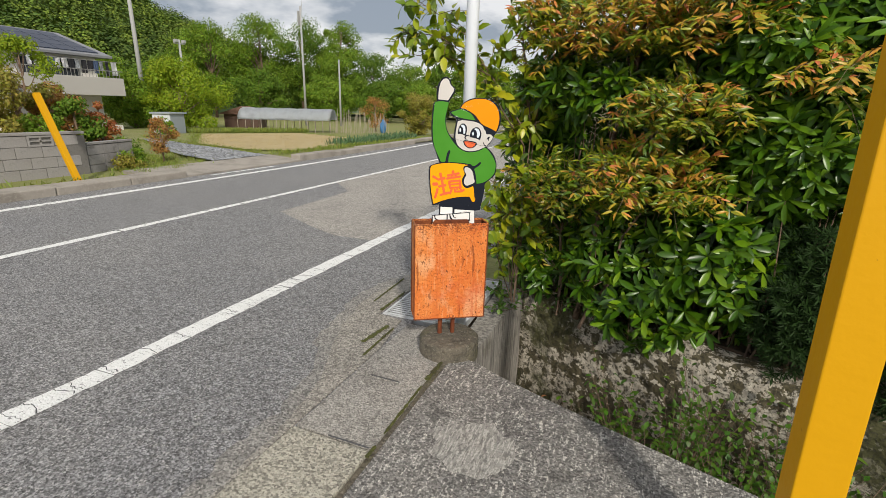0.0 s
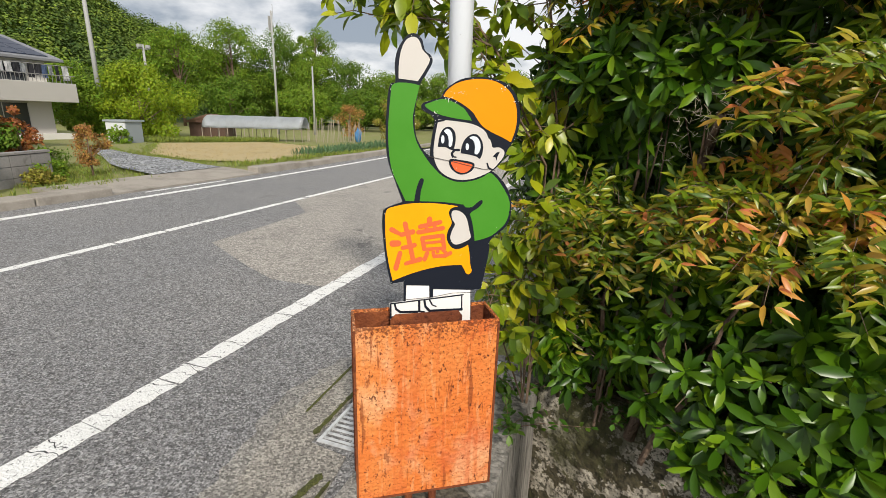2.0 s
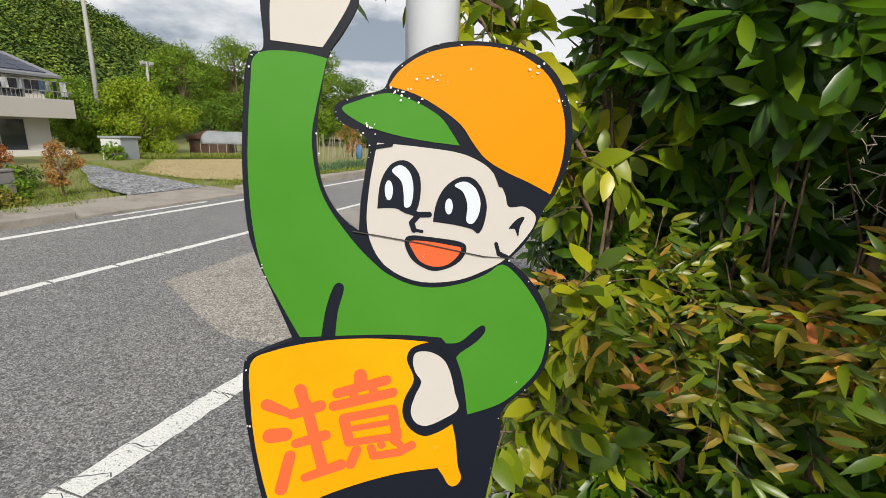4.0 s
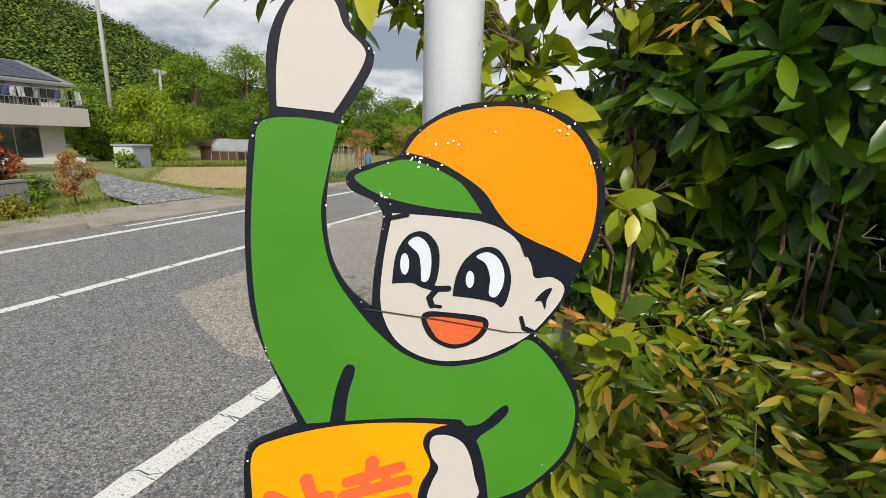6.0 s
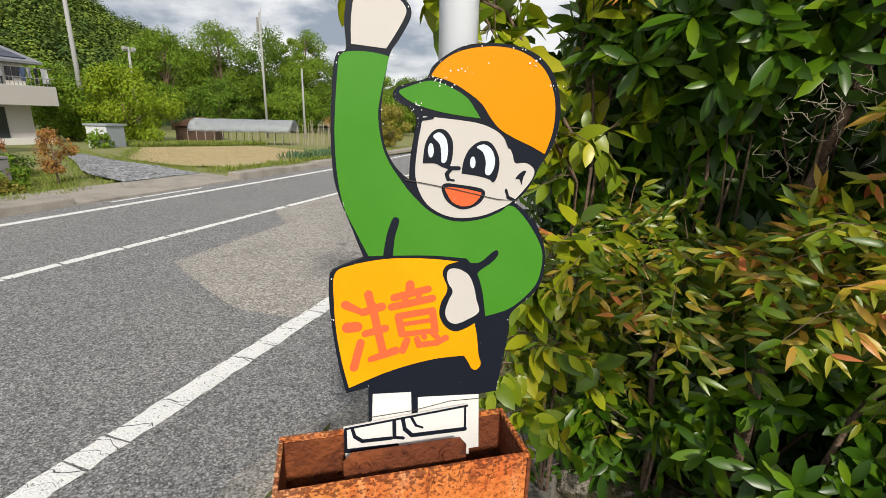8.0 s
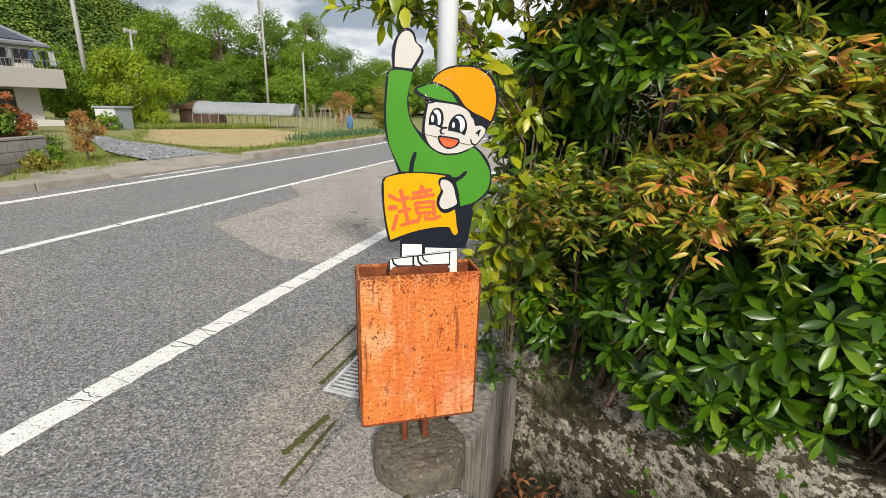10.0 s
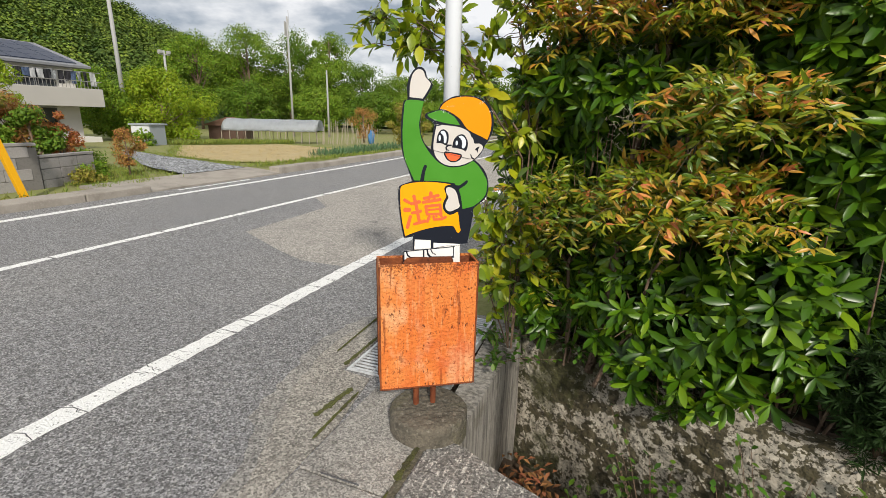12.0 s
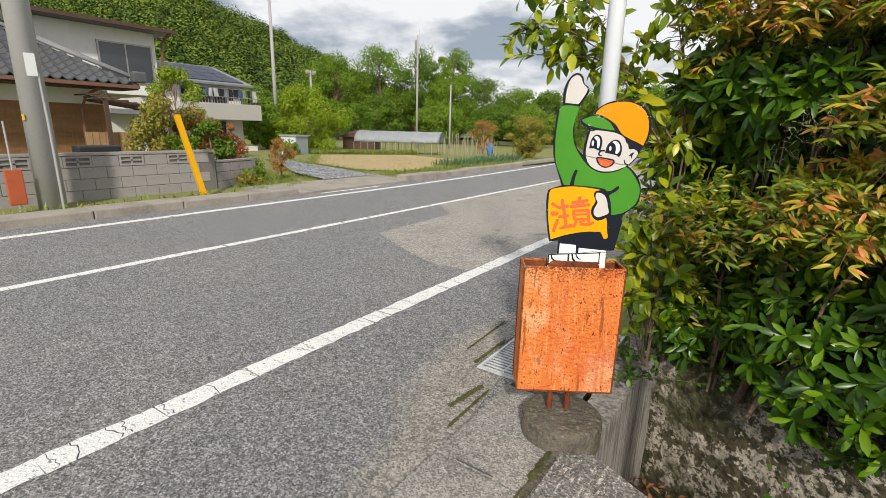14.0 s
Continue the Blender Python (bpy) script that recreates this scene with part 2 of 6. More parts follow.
def thing(name, m, label, category, group="", kind=""):
    ob = new(name)
    ob.empty_display_size = 0.1
    ob.matrix_world = m
    return tagged(ob, label, category, group, kind)


def box(bm, x0, y0, z0, x1, y1, z1, bevel=0.0, m=None, index=0):
    vs = [bm.verts.new((x, y, z)) for z in (z0, z1) for y in (y0, y1) for x in (x0, x1)]
    fs = [bm.faces.new([vs[i] for i in f]) for f in ((0, 2, 3, 1), (4, 5, 7, 6), (0, 1, 5, 4), (2, 6, 7, 3), (0, 4, 6, 2), (1, 3, 7, 5))]
    for f in fs:
        f.material_index = index
    if bevel:
        r = bmesh.ops.bevel(bm, geom=list({e for f in fs for e in f.edges}), offset=bevel, segments=2, profile=0.5, affect="EDGES")
        vs = list({v for f in r["faces"] for v in f.verts} | {v for v in vs if v.is_valid})
    if m is not None:
        bmesh.ops.transform(bm, matrix=m, verts=vs)
    return bm


def block(x0, y0, z0, x1, y1, z1, bevel=0.0, m=None):
    return box(bmesh.new(), x0, y0, z0, x1, y1, z1, bevel, m)


def tube(bm, pts, r0, r1=None, n=8, cap=True):
    """A tapered tube through the points."""
    r1 = r0 if r1 is None else r1
    pts = [Vector(p) for p in pts]
    rings = []
    for i, p in enumerate(pts):
        d = (pts[min(i + 1, len(pts) - 1)] - pts[max(i - 1, 0)]).normalized()
        a = d.orthogonal().normalized() if abs(d.z) < 0.99 else Vector((1, 0, 0))
        if abs(d.z) < 0.99:
            a = d.cross(Vector((0, 0, 1))).normalized()
        c = d.cross(a)
        r = r0 + (r1 - r0) * i / (len(pts) - 1)
        rings.append([bm.verts.new(p + r * (math.cos(6.28318 * k / n) * a + math.sin(6.28318 * k / n) * c)) for k in range(n)])
    for s, e in zip(rings, rings[1:]):
        for k in range(n):
            bm.faces.new((s[k], s[(k + 1) % n], e[(k + 1) % n], e[k]))
    if cap:
        bm.faces.new(rings[0][::-1])
        bm.faces.new(rings[-1])
    return bm


def prism(bm, outline, z0, z1, index=0):
    """A flat outline (x, y) drawn up from z0 to z1."""
    lo = [bm.verts.new((x, y, z0)) for x, y in outline]
    hi = [bm.verts.new((x, y, z1)) for x, y in outline]
    fs = [bm.faces.new(hi), bm.faces.new(lo[::-1])]
    for k in range(len(lo)):
        j = (k + 1) % len(lo)
        fs.append(bm.faces.new((lo[k], lo[j], hi[j], hi[k])))
    for f in fs:
        f.material_index = index
    return bm


def land(x, y):
    """Height of the ground beyond the road."""
    r = math.hypot(x - 1.1, y - 0.13)
    s = min(1.0, max(0.0, (-7.1 - x) / 2.5))
    return -0.02 * min(25.0, max(0.0, r - 12.0)) * s


# ---- ground, road and pavement ----
def sheet(name, xs, ys, z, material, label="", category="ground"):
    vs = [(x, y, z(x, y)) for y in ys for x in xs]
    n = len(xs)
    fs = [(j * n + i, j * n + i + 1, (j + 1) * n + i + 1, (j + 1) * n + i) for j in range(len(ys) - 1) for i in range(n - 1)]
    return tagged(part(name, (vs, fs), material, smooth=True), label, category, kind="structure")


GRASS_GROUND = mat("rough_grass_ground", (0.20, 0.215, 0.060), 0.97, layers=((0.9, 0.45, 0.65, (0.27, 0.235, 0.115), 0.7), (14, 0.5, 0.7, (0.11, 0.15, 0.03), 0.6), (3, 0.6, 0.72, (0.17, 0.13, 0.08), 0.5)), bump=2.0, bump_scale=25)
xs = [-900, -400, -200, -120, -80, -60, -50, -42, -36, -32, -29, -26, -23, -20, -18, -16, -14, -12, -11, -10, -9.2, -8.6, -8.0, -7.4, -7.0]
ys = [-300, -60, -20, -8, -3, 0, 2, 4, 6, 8, 10, 12, 14, 17, 20, 24, 28, 33, 38, 44, 52, 60, 75, 100, 150, 250, 500, 900]
sheet("ground", xs, ys, lambda x, y: land(x, y) + 0.06, GRASS_GROUND, "rough grassy ground with bare soil patches", "ground")
sheet("road", [-7.4, -4, -2, 0.10], [-60, -20, -5, 0, 3, 6, 10, 15, 20, 30, 45, 70], lambda x, y: 0.0, ASPHALT, "dark grey worn asphalt road surface", "road")
sheet("ground", [-0.32, 3, 10, 40, 200, 900], [3.31, 3.9, 8, 20, 70, 300, 900], lambda x, y: -0.03, GRASS_GROUND, "rough ground behind the hedge", "ground")
sheet("ground", [4.6, 9, 40, 900], [2.15, 2.8, 3.32], lambda x, y: -0.04, GRASS_GROUND, "rough ground at the hedge end", "ground")
sheet("ground", [8.95, 40, 900], [-300, -40, -8, 2.16], lambda x, y: -0.05, GRASS_GROUND, "rough ground beyond the concrete slab", "ground")
sheet("ground", [0.1, 4, 8.96], [-300, -40, -7.95], lambda x, y: -0.02, GRASS_GROUND, "rough ground behind the concrete slab", "ground")
sheet("ground", [-900, -100, -7, 0, 20, 300, 900], [70, 200, 900], lambda x, y: -0.05, GRASS_GROUND, "far grassy ground", "ground")


def strip(x0, x1, y0, y1, z, wob=0.008, step=0.05, seed=1, bend=lambda y: 0.0):
    """A road marking with slightly ragged edges."""
    rnd = random.Random(seed)
    n = max(2, int((y1 - y0) / step))
    vs, fs = [], []
    for i in range(n + 1):
        y = y0 + (y1 - y0) * i / n
        b = bend(y)
        cut = rnd.uniform(-0.006, 0.006) if i in (0, n) else 0.0
        vs += [(x0 + b + rnd.uniform(-wob, wob), y + cut, z), (x1 + b + rnd.uniform(-wob, wob), y - cut, z)]
    for i in range(n):
        fs.append((2 * i, 2 * i + 1, 2 * i + 3, 2 * i + 2))
    return vs, fs


def marking(x0, x1, runs, label, seed, bend=lambda y: 0.0):
    vs, fs = [], []
    for k, (y0, y1) in enumerate(runs):
        v, f = strip(x0, x1, y0, y1, 0.004, seed=seed + k, bend=bend)
        fs += [tuple(i + len(vs) for i in q) for q in f]
        vs += v
    return tagged(part("road_marking", (vs, fs), PAINT_LINE), label, "road marking", kind="structure")


rnd = random.Random(5)
runs, y = [], -20.0
while y < 60:
    e = y + rnd.uniform(0.12, 0.55)
    runs.append((y, e))
    y = e + rnd.choice((0.002, 0.004, 0.006, 0.010))
marking(-1.215, -1.070, runs, "white painted edge line with cross cracks", 1)
runs, y = [], -20.0
while y < 60:
    e = y + rnd.uniform(0.2, 0.7)
    runs.append((y, e))
    y = e + rnd.choice((0.004, 0.01, 0.025))
marking(-3.99, -3.88, [(a, min(b, 6.86)) for a, b in runs if a < 6.8] + [(6.90, 7.45)] + [q for q in runs if q[0] > 7.4], "thin worn white centre line", 50)


def far_bend(y):
    """The road begins to turn away past its driveway."""
    return -0.0035 * max(0.0, y - 7.0) ** 2 if y < 20 else -0.59 - 0.09 * (y - 20)


marking(-6.24, -6.10, [(-20, 3.4), (3.42, 9.6), (9.63, 60)], "white painted far edge line", 90, far_bend)
marking(-6.60, -6.52, [(6.6, 7.1), (7.13, 8.4)], "short faded remnant of an older edge line", 120)
bm = bmesh.new()
rnd = random.Random(21)
y = -0.6
while y < 12:
    pts, x = [], -1.215
    yy = y
    while x < -1.065:
        pts.append((x, yy))
        x += rnd.uniform(0.012, 0.03)
        yy += rnd.uniform(-0.016, 0.02)
    w = rnd.choice((0.001, 0.002, 0.0035))
    lo = [bm.verts.new((px, py - w * rnd.uniform(0.4, 1.2), 0.0048)) for px, py in pts]
    hi = [bm.verts.new((px, py + w * rnd.uniform(0.4, 1.2), 0.0048)) for px, py in pts]
    for k in range(len(pts) - 1):
        bm.faces.new((lo[k], lo[k + 1], hi[k + 1], hi[k]))
    y += rnd.uniform(0.05, 0.24)
tagged(part("paint_crack", bm, CRACK), "fine jagged cracks across the white edge line", "crack", kind="structure")
# the lighter strip of old asphalt
patch = [(-3.08, 4.62), (-2.2, 4.15), (-1.72, 3.93), (-1.40, 3.94), (-1.22, 3.95), (-1.22, 60), (-3.87, 60), (-3.87, 7.12), (-3.45, 6.72), (-3.17, 6.43), (-3.12, 5.6)]
bm = bmesh.new()
prism(bm, patch, -0.05, 0.0022)
tagged(part("road_patch", bm, ASPHALT_OLD), "pale grey patch of older asphalt", "road patch", kind="structure")

# concrete margin, gutter covers and the driveway slab
bm = bmesh.new()
ragged = [(-0.29 + np.interp(y, [-8, 0.6, 1.0, 1.4, 1.72, 2.1, 2.6, 3.1, 4.0, 6.0], [0.33, 0.355, 0.34, 0.26, 0.11, -0.04, -0.12, 0.0, 0.02, -0.04]) + 0.03 * noise.noise(Vector((y * 4, 1, 0))) + 0.02 * noise.noise(Vector((y * 17, 4, 0))), y) for y in np.arange(5.98, -8, -0.04)]
prism(bm, [(0.085, -8), (0.085, 1.86), (0.02, 2.27), (-0.17, 2.29), (-0.17, 6)] + ragged, -0.2, 0.006)
tagged(part("gutter_margin", bm, CONCRETE_AGG), "worn exposed-aggregate concrete margin along the road", "pavement", kind="structure")
bm = bmesh.new()
prism(bm, [(x + 0.02, y) for x, y in ragged[::2]] + [(x - 0.10 - 0.07 * noise.noise(Vector((y * 3, 9, 0))) - 0.04 * noise.noise(Vector((y * 14, 7, 0))), y) for x, y in ragged[::-1]], -0.03, 0.003)
CRUMBLED = mat("crumbled_asphalt_edge", (0.28, 0.268, 0.248), 0.94, layers=((6, 0.5, 0.64, (0.21, 0.205, 0.195), 0.7), (2, 0.5, 0.66, (0.36, 0.34, 0.305), 0.6)), cells=((110, 0.65, 0.25, 1.7),), bump=2.0, bump_scale=80)
tagged(part("crumbled_edge", bm, CRUMBLED), "crumbled pale asphalt edge beside the concrete margin", "road edge", kind="structure")
# Added block that fills the open gaps below the slab joints.
tagged(part("gutter_filler", block(0.07, -8, -0.2, 0.53, 2.27, -0.006), CONCRETE_DARK), "dark concrete filler below the gutter covers", "gutter", kind="structure")
CONCRETE_PALE = mat("pale_aggregate_slab", (0.43, 0.405, 0.335), 0.93, layers=((2.2, 0.45, 0.7, (0.34, 0.32, 0.27), 0.6), (9, 0.58, 0.66, (0.27, 0.255, 0.215), 0.5)), cells=((105, 0.65, 0.2, 1.35),), bump=1.4, bump_scale=95)
gutter = thing("gutter_cover_row", pose(0, 0, 0), "row of worn grey concrete gutter cover slabs", "gutter cover", kind="structure")
for y0, y1, dz, mm in ((-2.0, -0.02, 0.0, CONCRETE_PALE), (-0.01, 1.045, 0.006, CONCRETE_PALE), (1.06, 1.56, -0.004, CONCRETE), (1.565, 2.25, -0.002, CONCRETE)):
    part("slab", block(0.092, y0, -0.12, 0.50 if y0 < 1.5 else 0.49, y1, 0.008 + dz, 0.008), mm, gutter)
bm = bmesh.new()
drive = [(0.515, -8), (9, -8), (9, -0.9), (3.5, 0.98), (1.95, 1.47), (1.62, 1.575), (1.18, 1.73), (0.86, 1.85), (0.70, 1.93), (0.60, 1.965), (0.53, 1.94)]
prism(bm, drive, -0.22, 0.012)
bmesh.ops.bevel(bm, geom=[e for e in bm.edges if all(v.co.z > 0 for v in e.verts)], offset=0.012, segments=2, affect="EDGES")
tagged(part("driveway_slab", bm, CONCRETE_PATCHY), "mottled rough concrete driveway slab with worn pale patches", "pavement", kind="structure")
bm = bmesh.new()
WORN = mat("pale_scraped_concrete", (0.30, 0.29, 0.265), 0.95, layers=((55, 0.50, 0.56, (0.50, 0.48, 0.44), 0.8, (2.4, 0.5, 1)), (45, 0.48, 0.42, (0.15, 0.145, 0.135), 0.8, (2.0, 0.6, 1))), bump=1.0, bump_scale=80)
prism(bm, [(0.90 + (0.19 + 0.05 * noise.noise(Vector((math.cos(a) * 2, math.sin(a) * 2, 1)))) * math.cos(a), 1.25 + (0.17 + 0.05 * noise.noise(Vector((math.cos(a) * 3, math.sin(a) * 3, 5)))) * math.sin(a)) for a in np.linspace(0, 6.2, 60)], 0.010, 0.0128)
tagged(part("worn_patch", bm, WORN), "pale scraped patch on the concrete slab", "pavement", kind="structure")
# ditch under the slab, headwall, retaining wall
bm = bmesh.new()
prism(bm, [(0.3, 1.2), (9, -2.5), (12, 1.0), (0.3, 4.0)], -1.4, -0.98)
prism(bm, [(0.62 + 0.45 * max(0.0, math.cos(a)), 2.42 + 0.5 * math.sin(a)) for a in np.linspace(-1.5, 1.5, 14)], -1.0, -0.80)
tagged(part("ditch_bed", bm, SOIL), "dark damp ditch bed with fallen leaves", "ground", kind="structure")
bm = bmesh.new()
prism(bm, [(0.515, 1.955), (0.625, 1.965), (0.64, 2.2), (0.67, 2.9), (0.70, 3.25), (0.45, 3.4), (-0.16, 3.32), (0.46, 3.30)], -1.2, -0.004)
tagged(part("headwall", bm, HEADWALL), "vertical concrete ditch headwall streaked with dark stains", "wall", kind="structure")
bm = bmesh.new()
prism(bm, [(0.66, 3.16), (1.30, 2.88), (1.85, 2.60), (2.6, 2.22), (4.5, 1.35), (8, 0.0), (8.6, 1.4), (4.8, 2.2), (0.7, 4.2)], -1.25, 0.07)
bmesh.ops.subdivide_edges(bm, edges=list(bm.edges), cuts=6, use_grid_fill=True)
for v in bm.verts:
    q = noise.noise(v.co * 3.0) * 0.03 + noise.noise(v.co * 9.0) * 0.012
    v.co += Vector((0.2 * q, -q, 0.5 * q))
tagged(part("retaining_wall", bm, WALL_MOSS, smooth=True), "old concrete ditch wall with moss and flaked pale patches", "wall", kind="structure")

# drain grate
grate = thing("drain_grate", pose(0, 0, 0), "galvanised steel drain grate set in the gutter", "drain grate")
bm = bmesh.new()
for x0, y0, x1, y1 in ((-0.15, 2.31, -0.135, 3.30), (0.435, 2.31, 0.45, 3.30), (-0.135, 2.31, 0.435, 2.325), (-0.135, 3.285, 0.435, 3.30), (-0.135, 2.80, 0.435, 2.812)):
    box(bm, x0, y0, -0.04, x1, y1, 0.008)
part("frame", bm, STEEL, grate)
bar = None
for i in range(30):
    y = 2.345 + i * 0.032
    if bar is None:
        bar = part("bar", block(-0.134, -0.006, -0.025, 0.434, 0.006, 0.004), STEEL, grate)
        bar.location = (0, y, 0)
    else:
        o = new("bar", bar.data)
        o.parent, o.location = grate, (0, y, 0)
for x in (0.0, 0.15, 0.30):
    part("cross_bar", block(x - 0.004, 2.33, -0.02, x + 0.004, 3.28, 0.006), STEEL, grate)
bm = bmesh.new()
prism(bm, [(-0.16, 2.30), (0.47, 2.30), (0.47, 3.31), (-0.16, 3.31)], -0.5, -0.10)
tagged(part("drain_pit", bm, SOIL), "dark drain pit below the grate", "drain", kind="structure")


# ---- the painted sign on its rusty stand ----
def curve(points, n=5):
    """A closed smooth outline through points in millimetres; a point given twice is a sharp corner."""
    pts = [Vector(p) for p in points]
    out, k = [], len(pts)
    for i in range(k):
        p0, p1, p2, p3 = pts[i - 1], pts[i], pts[(i + 1) % k], pts[(i + 2) % k]
        if (p2 - p1).length < 0.01:
            continue
        m1 = Vector((0, 0)) if (p1 - p0).length < 0.01 else (p2 - p0) * 0.5
        m2 = Vector((0, 0)) if (p3 - p2).length < 0.01 else (p3 - p1) * 0.5
        for s in range(n):
            t = s / n
            out.append((2 * t ** 3 - 3 * t * t + 1) * p1 + (t ** 3 - 2 * t * t + t) * m1 + (3 * t * t - 2 * t ** 3) * p2 + (t ** 3 - t * t) * m2)
    return [(p.x / 1000, p.y / 1000) for p in out]


def dash(bm, a, b, w, z, index, w2=None):
    """A stroke with round ends, in millimetres."""
    w2 = w if w2 is None else w2
    z += 0.00003 * (len(bm.faces) // 20 % 40)
    a, b = Vector(a), Vector(b)
    t = math.atan2(b.y - a.y, b.x - a.x)
    o = [(a.x + w / 2 * math.cos(t + math.pi / 2 + k * math.pi / 8), a.y + w / 2 * math.sin(t + math.pi / 2 + k * math.pi / 8)) for k in range(9)]
    o += [(b.x + w2 / 2 * math.cos(t - math.pi / 2 + k * math.pi / 8), b.y + w2 / 2 * math.sin(t - math.pi / 2 + k * math.pi / 8)) for k in range(9)]
    prism(bm, [(x / 1000, y / 1000) for x, y in o], z - 0.0004, z, index)


SIGN = Matrix(((0.83903, -0.0430, 0.54237, 0.46), (0.54408, 0.0664, -0.83640, 2.1243), (0, 0.99686, 0.0791, 0.84), (0, 0, 0, 1)))
BOX_YAW = 32.9
BOX = pose(0.449, 2.052, 0, 0, 0, BOX_YAW)
sign = thing("road_safety_sign", BOX, "painted child-shaped warning sign in a rusty orange box on concrete", "road sign")


def under(ob, m):
    ob.matrix_world = m
    ob.parent = sign
    ob.matrix_parent_inverse = BOX.inverted()
    return ob


bm = bmesh.new()
top = [(-122, 643), (-123, 690), (-116, 725), (-101, 752), (-82, 769), (-62, 770), (-47, 756), (-39, 729), (-21, 715), (-18, 696), (-35, 665), (-52, 640), (-60, 608), (-67, 569), (-69, 531), (-63, 492), (-46, 459), (-22, 437), (-22, 437), (-19, 475), (-12, 516), (-9, 541), (-20, 556), (-42, 567), (-48, 579), (-40, 589), (-16, 597), (9, 605), (20, 625), (41, 642), (69, 657), (103, 664), (146, 665), (181, 660), (211, 647), (235, 623), (249, 590), (254, 556), (249, 518), (236, 487), (218, 461), (206, 436), (192, 415), (171, 396)]
low = [(171, 396), (193, 378), (217, 350), (232, 317), (237, 280), (231, 242), (212, 216), (171, 183), (168, 148), (158, 94), (145, 26), (145, 26), (110, 24), (110, 24), (112, -90), (112, -90), (-104, -90), (-104, -90), (-102, 63), (-102, 63), (-142, 57), (-142, 57), (-153, 110), (-161, 175), (-165, 229), (-163, 271), (-154, 287), (-104, 305), (-104, 305), (-128, 372), (-140, 405), (-149, 445), (-151, 507), (-148, 559), (-143, 611), (-136, 636), (-122, 643)]
prism(bm, curve(top + low[:-1]), -0.012, 0.0, 0)


def region(points, z, index):
    prism(bm, curve(points), z - 0.0005, z, index)


region([(-114, 650), (-114, 650), (-113, 686), (-107, 722), (-97, 746), (-83, 759), (-66, 761), (-54, 751), (-46, 730), (-28, 712), (-27, 698), (-42, 671), (-59, 646), (-59, 646)], 0.001, 4)
region([(-130, 634), (-96, 640), (-57, 635), (-56, 628), (-67, 584), (-74, 546), (-70, 503), (-58, 468), (-30, 426), (-9, 402), (12, 383), (42, 368), (73, 363), (109, 367), (141, 378), (162, 390), (184, 375), (209, 343), (227, 310), (231, 281), (223, 244), (202, 218), (166, 193), (119, 182), (119, 182), (112, 232), (100, 269), (81, 295), (81, 295), (12, 304), (-96, 308), (-96, 308), (-117, 353), (-135, 396), (-143, 445), (-145, 499), (-143, 545), (-137, 604)], 0.001, 1)
region([(-154, 279), (-127, 293), (-74, 301), (-23, 301), (29, 296), (65, 290), (65, 290), (43, 284), (36, 268), (45, 240), (33, 215), (30, 192), (40, 170), (59, 157), (80, 161), (98, 170), (98, 170), (103, 146), (107, 107), (112, 87), (104, 76), (94, 79), (86, 94), (78, 107), (78, 107), (29, 107), (-25, 100), (-79, 87), (-137, 67), (-137, 67), (-147, 114), (-155, 175), (-157, 229)], 0.0011, 3)
region([(49, 277), (67, 276), (85, 264), (95, 243), (101, 216), (106, 192), (85, 179), (62, 172), (47, 179), (41, 196), (47, 217), (55, 235), (47, 250), (44, 266)], 0.0012, 4)
for q in ([(-95, 50), (-24, 45), (-22, -90), (-102, -90)], [(-11, 33), (109, 24), (111, -90), (-12, -90)]):
    region([p for p in q for _ in (0, 1)], 0.001, 5)
region([(15, 608), (15, 608), (28, 626), (53, 644), (86, 655), (128, 660), (168, 656), (202, 641), (224, 620), (238, 590), (243, 556), (239, 518), (226, 482), (226, 482), (198, 496), (165, 510), (138, 525), (121, 543), (103, 567), (74, 587), (45, 601)], 0.001, 2)
region([(-39, 580), (-24, 589), (12, 600), (41, 594), (75, 577), (92, 557), (102, 542), (102, 542), (62, 546), (20, 553), (-16, 564)], 0.001, 1)
region([(1, 543), (1, 543), (54, 539), (101, 533), (132, 521), (149, 506), (163, 483), (169, 466), (190, 466), (206, 455), (204, 439), (187, 417), (166, 397), (141, 384), (105, 372), (64, 370), (33, 378), (7, 396), (-8, 422), (-13, 451), (-9, 492), (-3, 524)], 0.001, 4)
region([(0, 465), (0, 465), (4, 496), (15, 516), (29, 523), (42, 519), (52, 504), (53, 482), (48, 462), (37, 458), (22, 465)], 0.0018, 0)
region([(18, 510), (27, 517), (36, 513), (42, 503), (44, 487), (41, 469), (33, 467), (32, 483), (29, 498)], 0.0026, 7)
region([(69, 448), (69, 448), (73, 471), (84, 491), (102, 503), (120, 502), (133, 487), (139, 466), (135, 442), (128, 432), (119, 438), (95, 444)], 0.0018, 0)
region([(96, 493), (109, 498), (123, 490), (130, 473), (128, 456), (120, 445), (112, 449), (113, 468), (107, 485)], 0.0026, 7)
for cx, cy, rx, ry in ((14, 487, 5, 12), (89, 467, 5, 10)):
    region([(cx + rx * math.cos(a * math.pi / 4), cy + ry * math.sin(a * math.pi / 4)) for a in range(8)], 0.0026, 7)
region([(33, 423), (40, 431), (63, 429), (104, 422), (113, 413), (107, 399), (92, 389), (71, 385), (53, 392), (40, 404)], 0.0018, 0)
region([(40, 424), (64, 423), (95, 417), (106, 413), (99, 401), (86, 392), (69, 391), (53, 398), (44, 411)], 0.0026, 6)
region([(-71, 306), (-71, 306), (-64, 343), (-54, 370), (-46, 374), (-42, 366), (-50, 338), (-54, 306), (-54, 306)], 0.0018, 0)
region([(80, 285), (106, 287), (129, 304), (139, 308), (141, 299), (128, 285), (107, 272), (96, 262)], 0.0018, 0)
